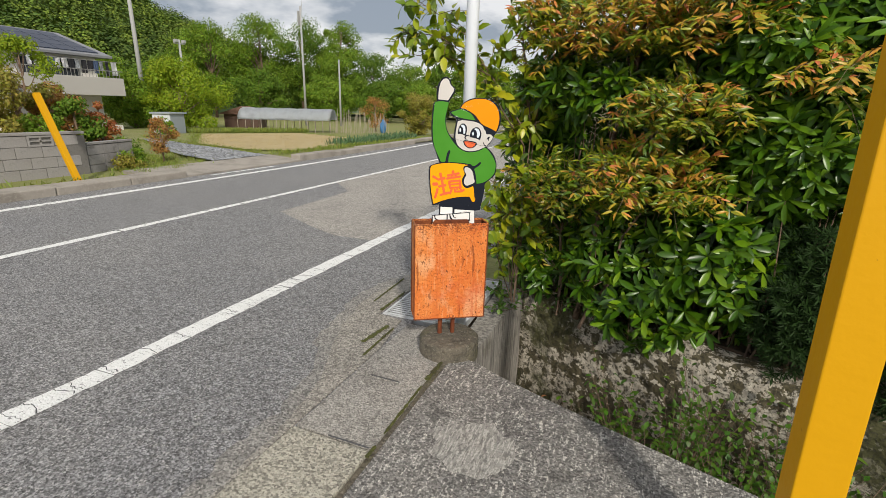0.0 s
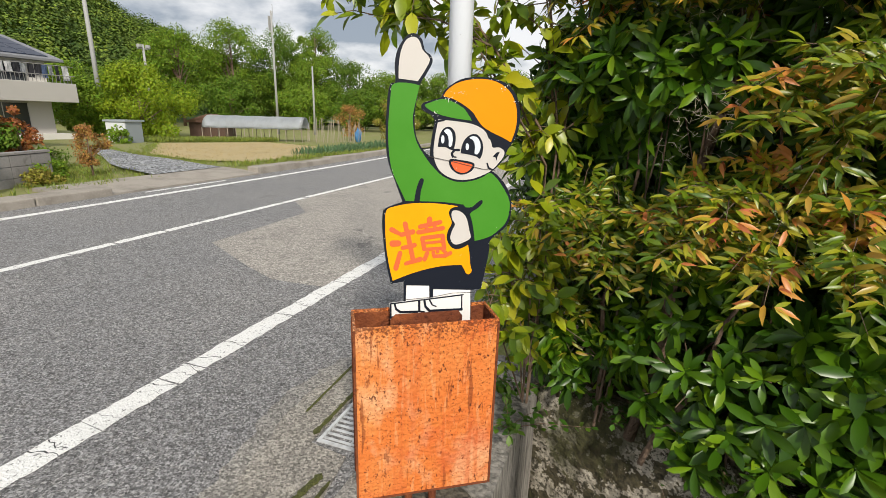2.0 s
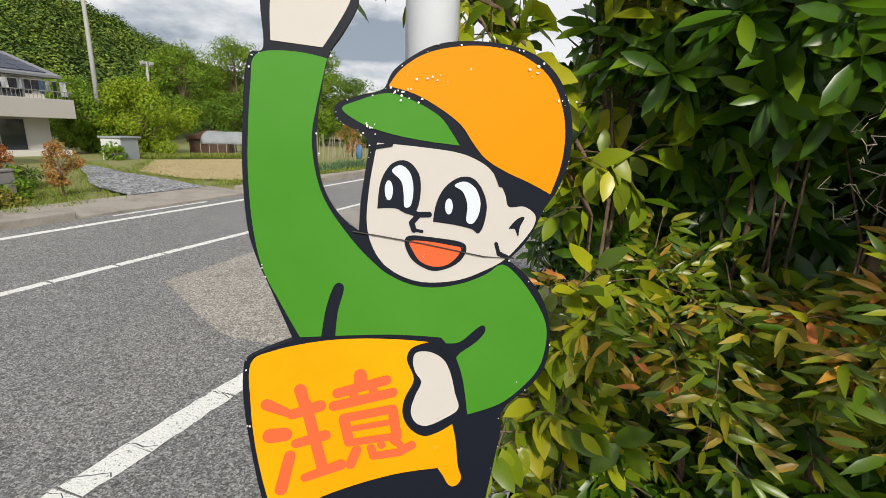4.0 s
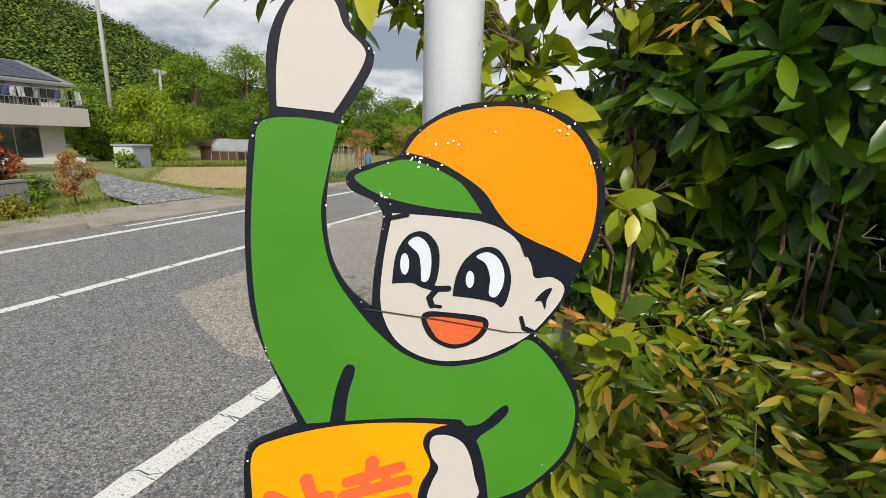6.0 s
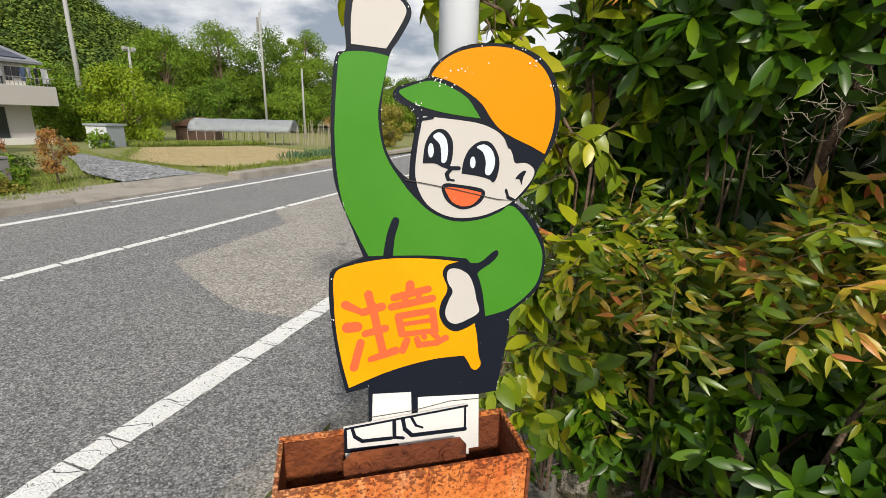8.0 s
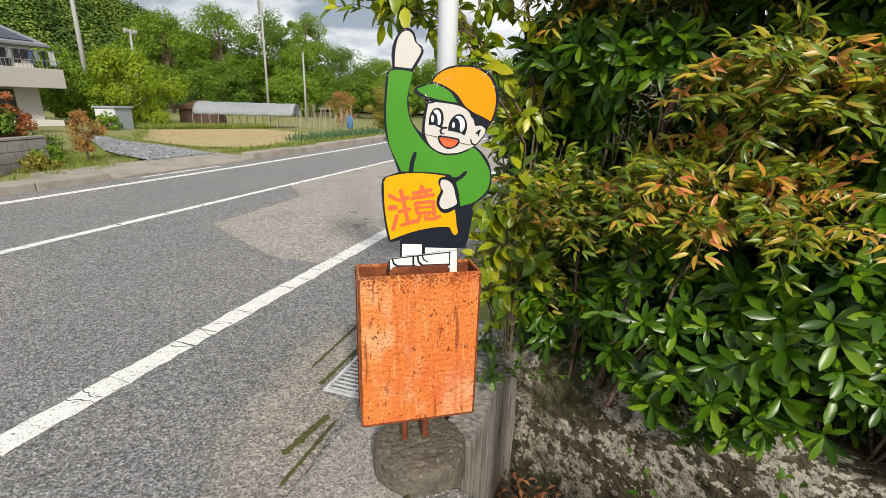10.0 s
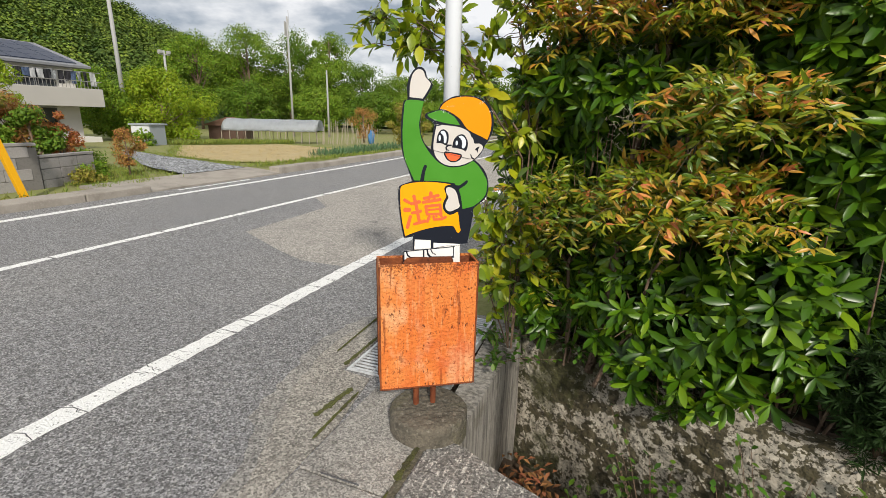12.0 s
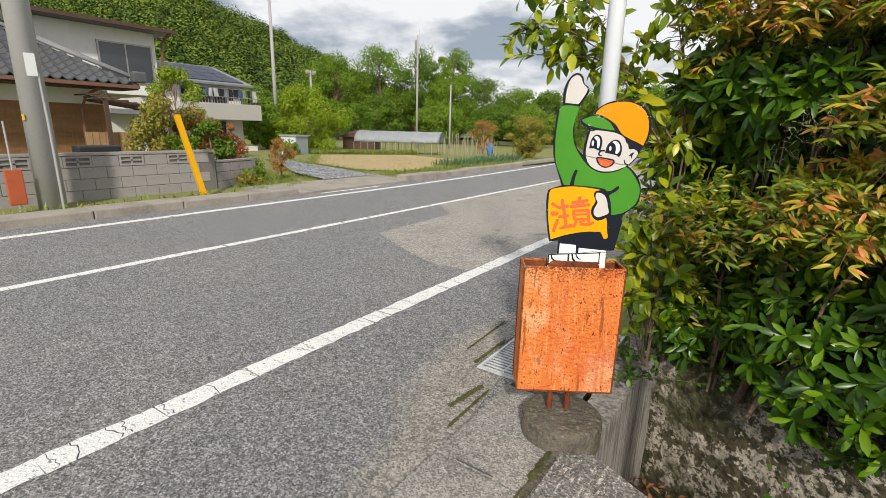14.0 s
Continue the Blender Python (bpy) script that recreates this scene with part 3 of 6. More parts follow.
region([(170, 438), (181, 450), (191, 452), (185, 439), (183, 427), (178, 437)], 0.0018, 0)
for a, b, w in (((30, 465), (50, 457), 7), ((50, 457), (64, 457), 7), ((51, 457), (42, 447), 7), ((42, 447), (45, 438), 7), ((45, 438), (55, 436), 4), ((0, 538), (17, 541), 5), ((153, 418), (157, 405), 5), ((157, 405), (168, 400), 6), ((150, 510), (157, 494), 6)):
    dash(bm, a, b, w, 0.0019, 0)
# the two characters on the flag
for a, b, w, w2 in (((-138, 224), (-115, 211), 15, 11), ((-136, 182), (-119, 182), 19, 18), ((-114, 152), (-127, 106), 14, 15), ((-98, 240), (-93, 216), 15, 13), ((-109, 208), (-75, 216), 13, 15), ((-106, 168), (-70, 175), 12, 14), ((-97, 119), (-52, 131), 11, 15), ((-92, 220), (-74, 126), 14, 14)):
    dash(bm, a, b, w, 0.0022, 6, w2)
for a, b, w in (((-24, 253), (-24, 240), 16), ((-53, 231), (9, 243), 13), ((-58, 214), (17, 225), 13), ((-34, 231), (-31, 219), 11), ((-9, 238), (-7, 224), 11), ((-46, 196), (17, 202), 12), ((-46, 195), (-40, 162), 13), ((17, 200), (22, 162), 13), ((-40, 180), (18, 184), 8), ((-38, 161), (22, 163), 10), ((-31, 149), (-39, 130), 13), ((-12, 150), (-9, 139), 11), ((-9, 138), (25, 139), 11), ((25, 139), (42, 147), 12), ((1, 154), (2, 152), 10), ((18, 157), (26, 150), 10)):
    dash(bm, a, b, w, 0.0022, 6)
# chipped paint along the dark rim
rnd = random.Random(11)
rim = curve(top + low[:-1])
for _ in range(70):
    x, y = rim[rnd.randrange(len(rim))]
    if y > 0.03:
        d = rnd.uniform(2, 6)
        cx, cy = x * 1000 * (1 - d / 420) + rnd.uniform(-2, 2), (y * 1000 - 350) * (1 - d / 420) + 350 + rnd.uniform(-2, 2)
        s = rnd.uniform(0.4, 1.3)
        region([(cx + s * math.cos(a) * rnd.uniform(0.5, 1.4), cy + s * math.sin(a) * rnd.uniform(0.5, 1.4)) for a in (0, 1.2, 2.5, 3.8, 5.0)], 0.0031, 5)
for cx, cy, r, k in ((25, 600, 9, 12), (-10, 560, 8, 8), (200, 637, 10, 7), (240, 600, 8, 5), (55, 622, 12, 8)):
    for _ in range(k):
        x, y, s = cx + rnd.gauss(0, r), cy + rnd.gauss(0, r * 0.4), rnd.uniform(0.5, 1.7)
        region([(x + s * math.cos(a) * rnd.uniform(0.4, 1.5), y + s * math.sin(a) * rnd.uniform(0.4, 1.5)) for a in (0, 1.2, 2.5, 3.8, 5.0)], 0.0031, 5)
under(part("figure_board", bm, [P_BLACK, P_GREEN, P_ORANGE, P_YELLOW, P_SKIN, P_WHITE, P_RED, P_EYE], label="flat painted figure board with cap, green shirt and yellow flag reading 注意"), SIGN)
# tie wires
WIRE = mat("dull_wire", (0.10, 0.09, 0.08), 0.5, 0.8)
bm = tube(bmesh.new(), [(-0.030, 0.438, 0.004), (0.055, 0.421, 0.004), (0.136, 0.402, 0.004), (0.178, 0.398, 0.003), (0.14, 0.40, -0.10), (0.02, 0.40, -0.10), (-0.03, 0.438, 0.0)], 0.0008, n=6)
under(part("tie_wire", bm, WIRE), SIGN)
bm = tube(bmesh.new(), [(-0.106, 0.005, 0.003), (-0.02, 0.008, 0.003), (0.05, 0.018, 0.003), (0.115, 0.016, 0.003)], 0.0008, n=6)
under(part("tie_wire", bm, WIRE), SIGN)
# shoe plate in front of the legs
bm = bmesh.new()
prism(bm, [(-0.150, 0.004), (0.080, 0.019), (0.083, -0.085), (-0.147, -0.085)], 0.020, 0.026, 1)
for a, b, w in (((-147, 3), (78, 18), 4), ((-147, 2), (-147, -40), 5), ((-135, 2), (-131, -14), 6), ((-131, -14), (-118, -25), 7), ((-118, -25), (-66, -27), 7), ((-60, 6), (-60, -26), 7), ((-147, -40), (-56, -43), 8), ((-44, 7), (-41, -12), 7), ((-41, -12), (-28, -27), 8), ((-28, -27), (74, -29), 8), ((74, 14), (74, -28), 4), ((-60, -26), (-44, -30), 6), ((-28, 8), (-20, -8), 5), ((-20, -8), (-8, -14), 4)):
    dash(bm, a, b, w, 0.0275, 0)
under(part("shoe_plate", bm, [P_BLACK, P_WHITE], label="white plate painted with two shoes"), SIGN)
# rusty box, open at the top
W, D, Z0, Z1 = 0.425, 0.135, 0.232, 0.813
for x0, y0, x1, y1 in ((-W / 2, -D / 2, W / 2, -D / 2 + 0.003), (-W / 2, D / 2 - 0.003, W / 2, D / 2), (-W / 2, -D / 2 + 0.003, -W / 2 + 0.003, D / 2 - 0.003), (W / 2 - 0.003, -D / 2 + 0.003, W / 2, D / 2 - 0.003)):
    part("box_panel", block(x0, y0, Z0, x1, y1, Z1), RUST, sign, "orange steel sheet with heavy rust speckles")
part("box_bottom", block(-W / 2 + 0.003, -D / 2 + 0.003, Z0, W / 2 - 0.003, D / 2 - 0.003, Z0 + 0.003), RUST, sign)
bm = bmesh.new()
for x0, y0, x1, y1 in ((-W / 2 - 0.002, -D / 2 - 0.002, W / 2 + 0.002, -D / 2 + 0.006), (-W / 2 - 0.002, D / 2 - 0.006, W / 2 + 0.002, D / 2 + 0.002), (-W / 2 - 0.002, -D / 2 + 0.006, -W / 2 + 0.006, D / 2 - 0.006), (W / 2 - 0.006, -D / 2 + 0.006, W / 2 + 0.002, D / 2 - 0.006)):
    box(bm, x0, y0, Z1 - 0.004, x1, y1, Z1 + 0.004, 0.0015)
part("rim", bm, RUST, sign)
# Thin liners put the shade inside the box into a darker rust colour.
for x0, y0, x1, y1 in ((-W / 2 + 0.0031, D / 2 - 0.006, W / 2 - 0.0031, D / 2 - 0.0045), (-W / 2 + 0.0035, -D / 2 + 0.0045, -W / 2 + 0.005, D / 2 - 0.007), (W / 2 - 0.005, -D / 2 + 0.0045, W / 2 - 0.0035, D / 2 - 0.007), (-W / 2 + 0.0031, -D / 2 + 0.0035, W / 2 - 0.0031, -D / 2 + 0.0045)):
    part("shaded_inner_face", block(x0, y0, Z0 + 0.01, x1, y1, Z1 - 0.006), RUST_DARK, sign, "rusted inner face darkened for the shade inside the box")
for x, y in ((-W / 2, -D / 2), (W / 2, -D / 2), (-W / 2, D / 2), (W / 2, D / 2)):
    part("edge_bead", block(x - 0.0035, y - 0.0035, Z0 - 0.001, x + 0.0035, y + 0.0035, Z1 - 0.005, 0.0012), RUST_DARK, sign)
part("bottom_bead", block(-W / 2 + 0.004, -D / 2 - 0.003, Z0 - 0.003, W / 2 - 0.004, -D / 2 + 0.003, Z0 + 0.004, 0.0012), RUST_DARK, sign)
bm = bmesh.new()
plate = [(-0.105, 0.68), (0.112, 0.68), (0.112, 0.814), (0.100, 0.830), (-0.090, 0.830), (-0.105, 0.814)]
prism(bm, plate, -0.004, 0.0)
bmesh.ops.transform(bm, matrix=Matrix(((1, 0, 0, 0.0), (0, 0, -1, -0.020), (0, 1, 0, 0), (0, 0, 0, 1))), verts=bm.verts)
part("mounting_plate", bm, RUST_DARK, sign, "rust-brown plate with rounded upper corner")
for x in (-0.070, 0.075):
    bm = bmesh.new()
    tube(bm, [(x, -0.024, 0.806), (x, -0.032, 0.806)], 0.010, n=6)
    tube(bm, [(x, -0.020, 0.806), (x, -0.0245, 0.806)], 0.014, n=14)
    part("bolt", bm, RUST_DARK, sign)
for x in (-0.045, 0.035):
    part("leg", tube(bmesh.new(), [(x, -0.01, 0.10), (x, -0.01, 0.236)], 0.0135, n=14), RUST_DARK, sign, "short rusty tube leg", smooth=False)
bm = bmesh.new()
n = 40
rings = []
for r, z in ((0.172, -0.02), (0.172, 0.085), (0.166, 0.100), (0.158, 0.106), (0.10, 0.109), (0.0, 0.110)):
    rings.append([bm.verts.new((0.012 + 1.06 * r * math.cos(6.28318 * k / n) * (1 + 0.02 * noise.noise(Vector((k, r * 9, 2)))), -0.035 + 1.06 * r * math.sin(6.28318 * k / n), z + 0.004 * noise.noise(Vector((k * 0.7, r * 20, 0))))) for k in range(n)] if r else [bm.verts.new((0.012, -0.035, z))])
for s, e in zip(rings, rings[1:]):
    for k in range(n):
        bm.faces.new((s[k], s[(k + 1) % n], e[(k + 1) % n], e[k]) if len(e) > 1 else (s[k], s[(k + 1) % n], e[0]))
part("concrete_foot", bm, CONCRETE_DARK, sign, "round stained concrete foot", smooth=True)

# pole behind the sign
pole = thing("pole", pose(0.462, 2.268, -0.02), "pale blue-grey painted steel pole behind the sign", "pole")
part("shaft", tube(bmesh.new(), [(0, 0, 0), (0, 0, 4.6)], 0.0352, n=32), POLE_WHITE, pole, smooth=True)


def guard_post(m, h, w, d):
    """A square yellow guard post."""
    ob = thing("guard_post", m, "yellow painted square steel guard post, leaning", "guard post", "yellow posts")
    part("post", block(-w / 2, -d / 2, -0.1, w / 2, d / 2, h, 0.004), YELLOW, ob)
    part("cap", block(-w / 2 - 0.001, -d / 2 - 0.001, h, w / 2 + 0.001, d / 2 + 0.001, h + 0.004, 0.0015), YELLOW, ob)
    return ob


guard_post(pose(1.942, 0.856, 0.0, -0.8, -1.7, 0), 2.4, 0.108, 0.095)
guard_post(pose(-7.25, 4.52, 0.05, 4, -18, 0), 1.52, 0.075, 0.09)


# ---- foliage ----
def leaf_mesh(pos, axis, up, length, width, droop=0.25, fold=0.25, seg=3):
    """Arrays of folded, curved leaves: base, outward axis, upper side, sizes."""
    pos, axis, up = (np.asarray(a, float) for a in (pos, axis, up))
    axis = axis / np.linalg.norm(axis, axis=1, keepdims=True)
    side = np.cross(axis, up)
    side /= np.linalg.norm(side, axis=1, keepdims=True) + 1e-9
    nrm = np.cross(side, axis)
    n = len(pos)
    ln, wd = np.broadcast_to(length, n)[:, None], np.broadcast_to(width, n)[:, None]
    prof = {1: (), 2: ((0.5, 1.0),), 3: ((0.32, 0.72), (0.66, 1.0)), 4: ((0.2, 0.7), (0.45, 1.0), (0.75, 0.7)), 5: ((0.22, 0.8), (0.58, 0.85)), 6: ((0.22, 0.5), (0.5, 0.92), (0.78, 0.82))}[seg]
    if seg == 1:
        c = pos + axis * ln * 0.45
        verts = np.stack((pos, c + side * wd * 0.5, pos + axis * ln - nrm * ln * droop, c - side * wd * 0.5), 1).reshape(-1, 3)
        return verts, [(4 * i, 4 * i + 1, 4 * i + 2, 4 * i + 3) for i in range(n)]
    cols = [pos]
    for t, w in prof:
        c = pos + axis * ln * t - nrm * ln * droop * t * t
        e = nrm * wd * 0.5 * w * fold
        cols += [c, c + side * wd * 0.5 * w + e, c - side * wd * 0.5 * w + e]
    cols.append(pos + axis * ln - nrm * ln * droop)
    k = len(cols)
    verts = np.stack(cols, 1).reshape(-1, 3)
    f = [(0, 2, 1), (0, 1, 3)]
    for s in range(len(prof) - 1):
        a, b = 1 + 3 * s, 4 + 3 * s
        f += [(a, a + 1, b + 1, b), (a, b, b + 2, a + 2)]
    a = 1 + 3 * (len(prof) - 1)
    f += [(a, a + 1, k - 1), (a, k - 1, a + 2)]
    faces = [tuple(i * k + j for j in q) for i in range(n) for q in f]
    return verts, faces


def foliage(name, parts, material, parent, label=""):
    vs, fs, off = [], [], 0
    for v, f in parts:
        vs.append(v)
        fs += [tuple(i + off for i in q) for q in f]
        off += len(v)
    me = bpy.data.meshes.new(name)
    me.from_pydata(np.concatenate(vs).tolist(), [], fs)
    me.materials.append(material)
    me.polygons.foreach_set("use_smooth", [True] * len(me.polygons))
    ob = new(name, me)
    ob.parent = parent
    return tagged(ob, label, kind="stuff")


def unit(r, n):
    v = r.normal(size=(n, 3))
    return v / np.linalg.norm(v, axis=1, keepdims=True)


def whorls(r, tips, dirs, leaves=8, length=0.07, width=0.024, spread=1.0, droop=0.2, seg=3):
    """Rosettes of leaves round shoot tips."""
    n = len(tips)
    tips, dirs = np.repeat(tips, leaves, 0), np.repeat(dirs, leaves, 0)
    u = unit(r, n)
    u = np.repeat(u, leaves, 0)
    a = np.cross(dirs, u)
    a /= np.linalg.norm(a, axis=1, keepdims=True) + 1e-9
    b = np.cross(dirs, a)
    ang = np.tile(np.arange(leaves) * 2.39996, n) + r.normal(size=n * leaves) * 0.25
    lift = np.tile(np.linspace(0.15, 1.0, leaves), n) + r.normal(size=n * leaves) * 0.15
    ax = (np.cos(ang)[:, None] * a + np.sin(ang)[:, None] * b) * spread + dirs * lift[:, None]
    s = r.uniform(0.65, 1.15, n * leaves) * np.repeat(r.uniform(0.8, 1.2, n), leaves)
    back = -dirs * np.tile(np.linspace(0.03, 0.0, leaves), n)[:, None]
    return leaf_mesh(tips + back, ax, dirs + 0.2 * unit(r, n * leaves), length * s, width * s, droop, 0.3, seg)


LEAF_LAUREL = mat("glossy_green_leaf", (0.08, 0.17, 0.012), 0.33, spec=0.36, subsurf=0.12, ramp=((0.0, (0.021, 0.062, 0.003)), (0.45, (0.046, 0.118, 0.005)), (0.8, (0.090, 0.190, 0.006)), (1.0, (0.17, 0.275, 0.010))))
# Laurel-type leaf with sunlit brightness put into its colour, for the upper shrubs.
LEAF_UPPER = mat("sunlit_upright_leaf", (0.12, 0.25, 0.018), 0.33, spec=0.36, subsurf=0.16, ramp=((0.0, (0.026, 0.078, 0.004)), (0.5, (0.064, 0.155, 0.006)), (1.0, (0.14, 0.265, 0.010))))
LEAF_DARK = mat("dark_glossy_leaf", (0.05, 0.12, 0.012), 0.32, spec=0.36, subsurf=0.08, ramp=((0.0, (0.018, 0.052, 0.004)), (0.6, (0.056, 0.135, 0.006)), (1.0, (0.13, 0.26, 0.010))))
LEAF_LIME = mat("yellow_green_leaf", (0.26, 0.31, 0.02), 0.36, subsurf=0.26, ramp=((0.0, (0.085, 0.165, 0.007)), (0.5, (0.20, 0.28, 0.010)), (0.85, (0.35, 0.40, 0.014)), (1.0, (0.52, 0.48, 0.02))))
LEAF_NAND_G = mat("nandina_green_leaf", (0.17, 0.215, 0.02), 0.36, subsurf=0.2, ramp=((0.0, (0.060, 0.130, 0.006)), (0.5, (0.165, 0.235, 0.010)), (0.8, (0.30, 0.31, 0.016)), (1.0, (0.46, 0.27, 0.04))))
LEAF_NAND_R = mat("nandina_bronze_leaf", (0.5, 0.27, 0.05), 0.40, subsurf=0.22, ramp=((0.0, (0.24, 0.29, 0.012)), (0.4, (0.48, 0.38, 0.024)), (0.75, (0.60, 0.29, 0.04)), (1.0, (0.62, 0.17, 0.07))))
LEAF_CONIFER = mat("dark_conifer_leaf", (0.018, 0.042, 0.008), 0.65, spec=0.2, island=0.4, subsurf=0.1)
LEAF_WEED = mat("fresh_weed_leaf", (0.075, 0.165, 0.012), 0.5, island=0.35, hue=0.02, subsurf=0.3)
LEAF_DEAD = mat("dead_brown_leaf", (0.36, 0.15, 0.06), 0.8, island=0.5, hue=0.02)
BARK = mat("grey_brown_bark", (0.20, 0.135, 0.09), 0.95, layers=((30, 0.45, 0.65, (0.06, 0.04, 0.03), 0.8, (1, 1, 0.25)), (12, 0.6, 0.72, (0.22, 0.20, 0.16), 0.6)), bump=1.5, bump_scale=50)
HEDGE_O, HEDGE_X, HEDGE_N = np.array((0.62, 3.02, 0.0)), np.array((0.925, -0.38, 0.0)), np.array((-0.38, -0.925, 0.0))


def hedge_point(u, d, z):
    """u metres along the hedge, d metres in front of its line, z up."""
    u, d, z = np.asarray(u, float), np.asarray(d, float), np.asarray(z, float)
    return HEDGE_O + u[..., None] * HEDGE_X + d[..., None] * HEDGE_N + z[..., None] * np.array((0, 0, 1.0))


def stems(r, base, tips, radius, parent, every=1):
    bm = bmesh.new()
    for p in tips[::every]:
        p = np.asarray(p)
        mid = base + (p - base) * 0.5 + r.normal(size=3) * 0.05 + np.array((0, 0, 0.08))
        tube(bm, [base + r.normal(size=3) * 0.03 * np.array((1, 1, 0)), mid, p], radius, radius * 0.25, 5, cap=False)
    return part("branchwork", bm, BARK, parent, smooth=True, kind="stuff")


def shrub(name, label, seed, u, d, z, ru, rd, rz, count, material, leaves=8, length=0.07, width=0.024, spread=1.0, droop=0.2, shell=0.55, stem=14, seg=3, category="shrub", base_z=-0.05):
    """A leafy shrub: shoots in an uneven ellipsoid on the bank, rosettes at their tips."""
    r = np.random.RandomState(seed)
    v = unit(r, count)
    rad = r.uniform(shell, 1.0, count) ** 0.7
    lump = 1 + 0.16 * np.sin(v[:, 0] * 7 + seed) * np.cos(v[:, 2] * 6 + seed * 2)
    q = v * (rad * lump)[:, None]
    c = hedge_point(u, d, z)
    tips = c + q[:, :1] * ru * HEDGE_X + q[:, 1:2] * rd * HEDGE_N + q[:, 2:] * rz * np.array((0, 0, 1.0))
    dirs = q[:, :1] * HEDGE_X / ru + q[:, 1:2] * HEDGE_N / rd + q[:, 2:] * np.array((0, 0, 1.0)) / rz
    dirs = dirs / (np.linalg.norm(dirs, axis=1, keepdims=True) + 1e-9) + np.array((0, 0, 0.45)) + 0.55 * HEDGE_N + 0.35 * unit(r, count)
    dirs /= np.linalg.norm(dirs, axis=1, keepdims=True)
    base = hedge_point(u, d - 0.1, base_z)
    ob = thing(name, Matrix.Translation(base), label, category, "hedge shrubs")
    inv = np.array(base)
    foliage("leaves", [whorls(r, tips - inv, dirs, leaves, length, width, spread, droop, seg)], material, ob)
    stems(r, inv * 0, list((tips - inv)[r.choice(count, min(stem, count), replace=False)]), 0.008, ob)
    return ob


LAUREL = "glossy green evergreen shrub with rosettes of narrow leaves"
for s, u, d, z, ru, rd, rz, c in ((1, 0.12, -0.20, 0.34, 0.36, 0.28, 0.26, 120), (2, 0.75, -0.18, 0.44, 0.48, 0.32, 0.36, 175), (3, 1.28, -0.18, 0.48, 0.42, 0.32, 0.36, 155), (4, 1.0, -0.06, 0.16, 0.34, 0.20, 0.18, 60), (6, 0.55, -0.22, 0.80, 0.55, 0.30, 0.28, 140), (5, 1.32, -0.12, 0.72, 0.30, 0.28, 0.28, 95)):
    shrub("evergreen_shrub", LAUREL, s, u, d, z, ru, rd, rz, c, LEAF_LAUREL, 9, 0.112, 0.034, 1.0, 0.15, 0.55, 6, 6)
DARKS = "tall dark evergreen shrub with long drooping glossy leaves"
for s, u, d, z, ru, rd, rz, c in ((11, 0.22, -0.38, 1.50, 0.50, 0.30, 0.38, 520), (12, 0.85, -0.42, 1.70, 0.58, 0.32, 0.60, 600), (13, 1.55, -0.45, 1.75, 0.60, 0.36, 0.7, 600), (14, 0.45, -0.50, 1.0, 0.62, 0.30, 0.55, 540), (15, 2.3, -0.4, 1.4, 0.6, 0.4, 0.9, 540), (16, 1.3, -0.65, 2.35, 0.8, 0.4, 0.5, 540), (17, 1.3, -0.6, 0.9, 0.8, 0.35, 0.7, 540), (18, 2.9, -0.35, 1.2, 0.6, 0.45, 1.0, 540), (19, 0.8, -0.95, 1.1, 1.0, 0.3, 0.9, 560), (20, 2.0, -0.9, 1.3, 1.1, 0.3, 1.2, 560)):
    # Shrubs 13, 15, 16 and 18 take the leaf colour brightened as sunlit.
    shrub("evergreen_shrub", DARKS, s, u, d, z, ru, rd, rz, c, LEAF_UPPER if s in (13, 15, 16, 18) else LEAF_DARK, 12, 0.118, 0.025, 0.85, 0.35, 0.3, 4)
for s, u, d, z, c in ((21, 1.45, -0.14, 1.78, 360), (22, 2.05, -0.22, 1.75, 300), (25, 1.40, -0.25, 2.2, 300), (23, 1.62, -0.14, 1.30, 360), (36, 0.38, -0.04, 1.62, 230)):
    shrub("evergreen_shrub", "green evergreen shrub with long upright leaves", s, u, d, z, 0.40, 0.26, 0.36 if s != 36 else 0.20, c, LEAF_UPPER if s != 36 else LEAF_LAUREL, 10, 0.105, 0.028, 0.8, 0.2, 0.3, 3, 6)
# Shrubs 28 and 29 are added inside the hedge to block sky light.
for s, u, d, z, ru, rd, rz, c in ((30, -0.06, -0.32, 1.22, 0.26, 0.28, 0.42, 380), (28, 0.6, -0.5, 0.4, 0.6, 0.22, 0.42, 420), (29, 1.35, -0.5, 0.4, 0.6, 0.22, 0.42, 420)):
    shrub("evergreen_shrub", DARKS, s, u, d, z, ru, rd, rz, c, LEAF_DARK, 11, 0.09, 0.026, 0.9, 0.3, 0.1, 5)
for s, u, d, z, ru, rd, rz, c in ((26, 1.80, -0.08, 0.52, 0.24, 0.22, 0.46, 900), (27, 2.25, -0.10, 0.55, 0.36, 0.26, 0.55, 900), (31, 2.75, -0.15, 0.6, 0.4, 0.3, 0.7, 800)):
    shrub("conifer_shrub", "dark feathery conifer shrub at the hedge foot", s, u, d, z, ru, rd, rz, c, LEAF_CONIFER, 14, 0.05, 0.007, 0.7, 0.1, 0.2, 4)
post = thing("concrete_post", pose(0.52, 3.84, -0.03), "grey concrete fence post behind the young tree", "post")
part("post", block(-0.05, -0.05, 0, 0.05, 0.05, 1.62, 0.008), mat("grey_post_concrete", (0.30, 0.29, 0.27), 0.9, layers=((8, 0.5, 0.65, (0.2, 0.19, 0.17), 0.6),), bump=0.4, bump_scale=50), post)


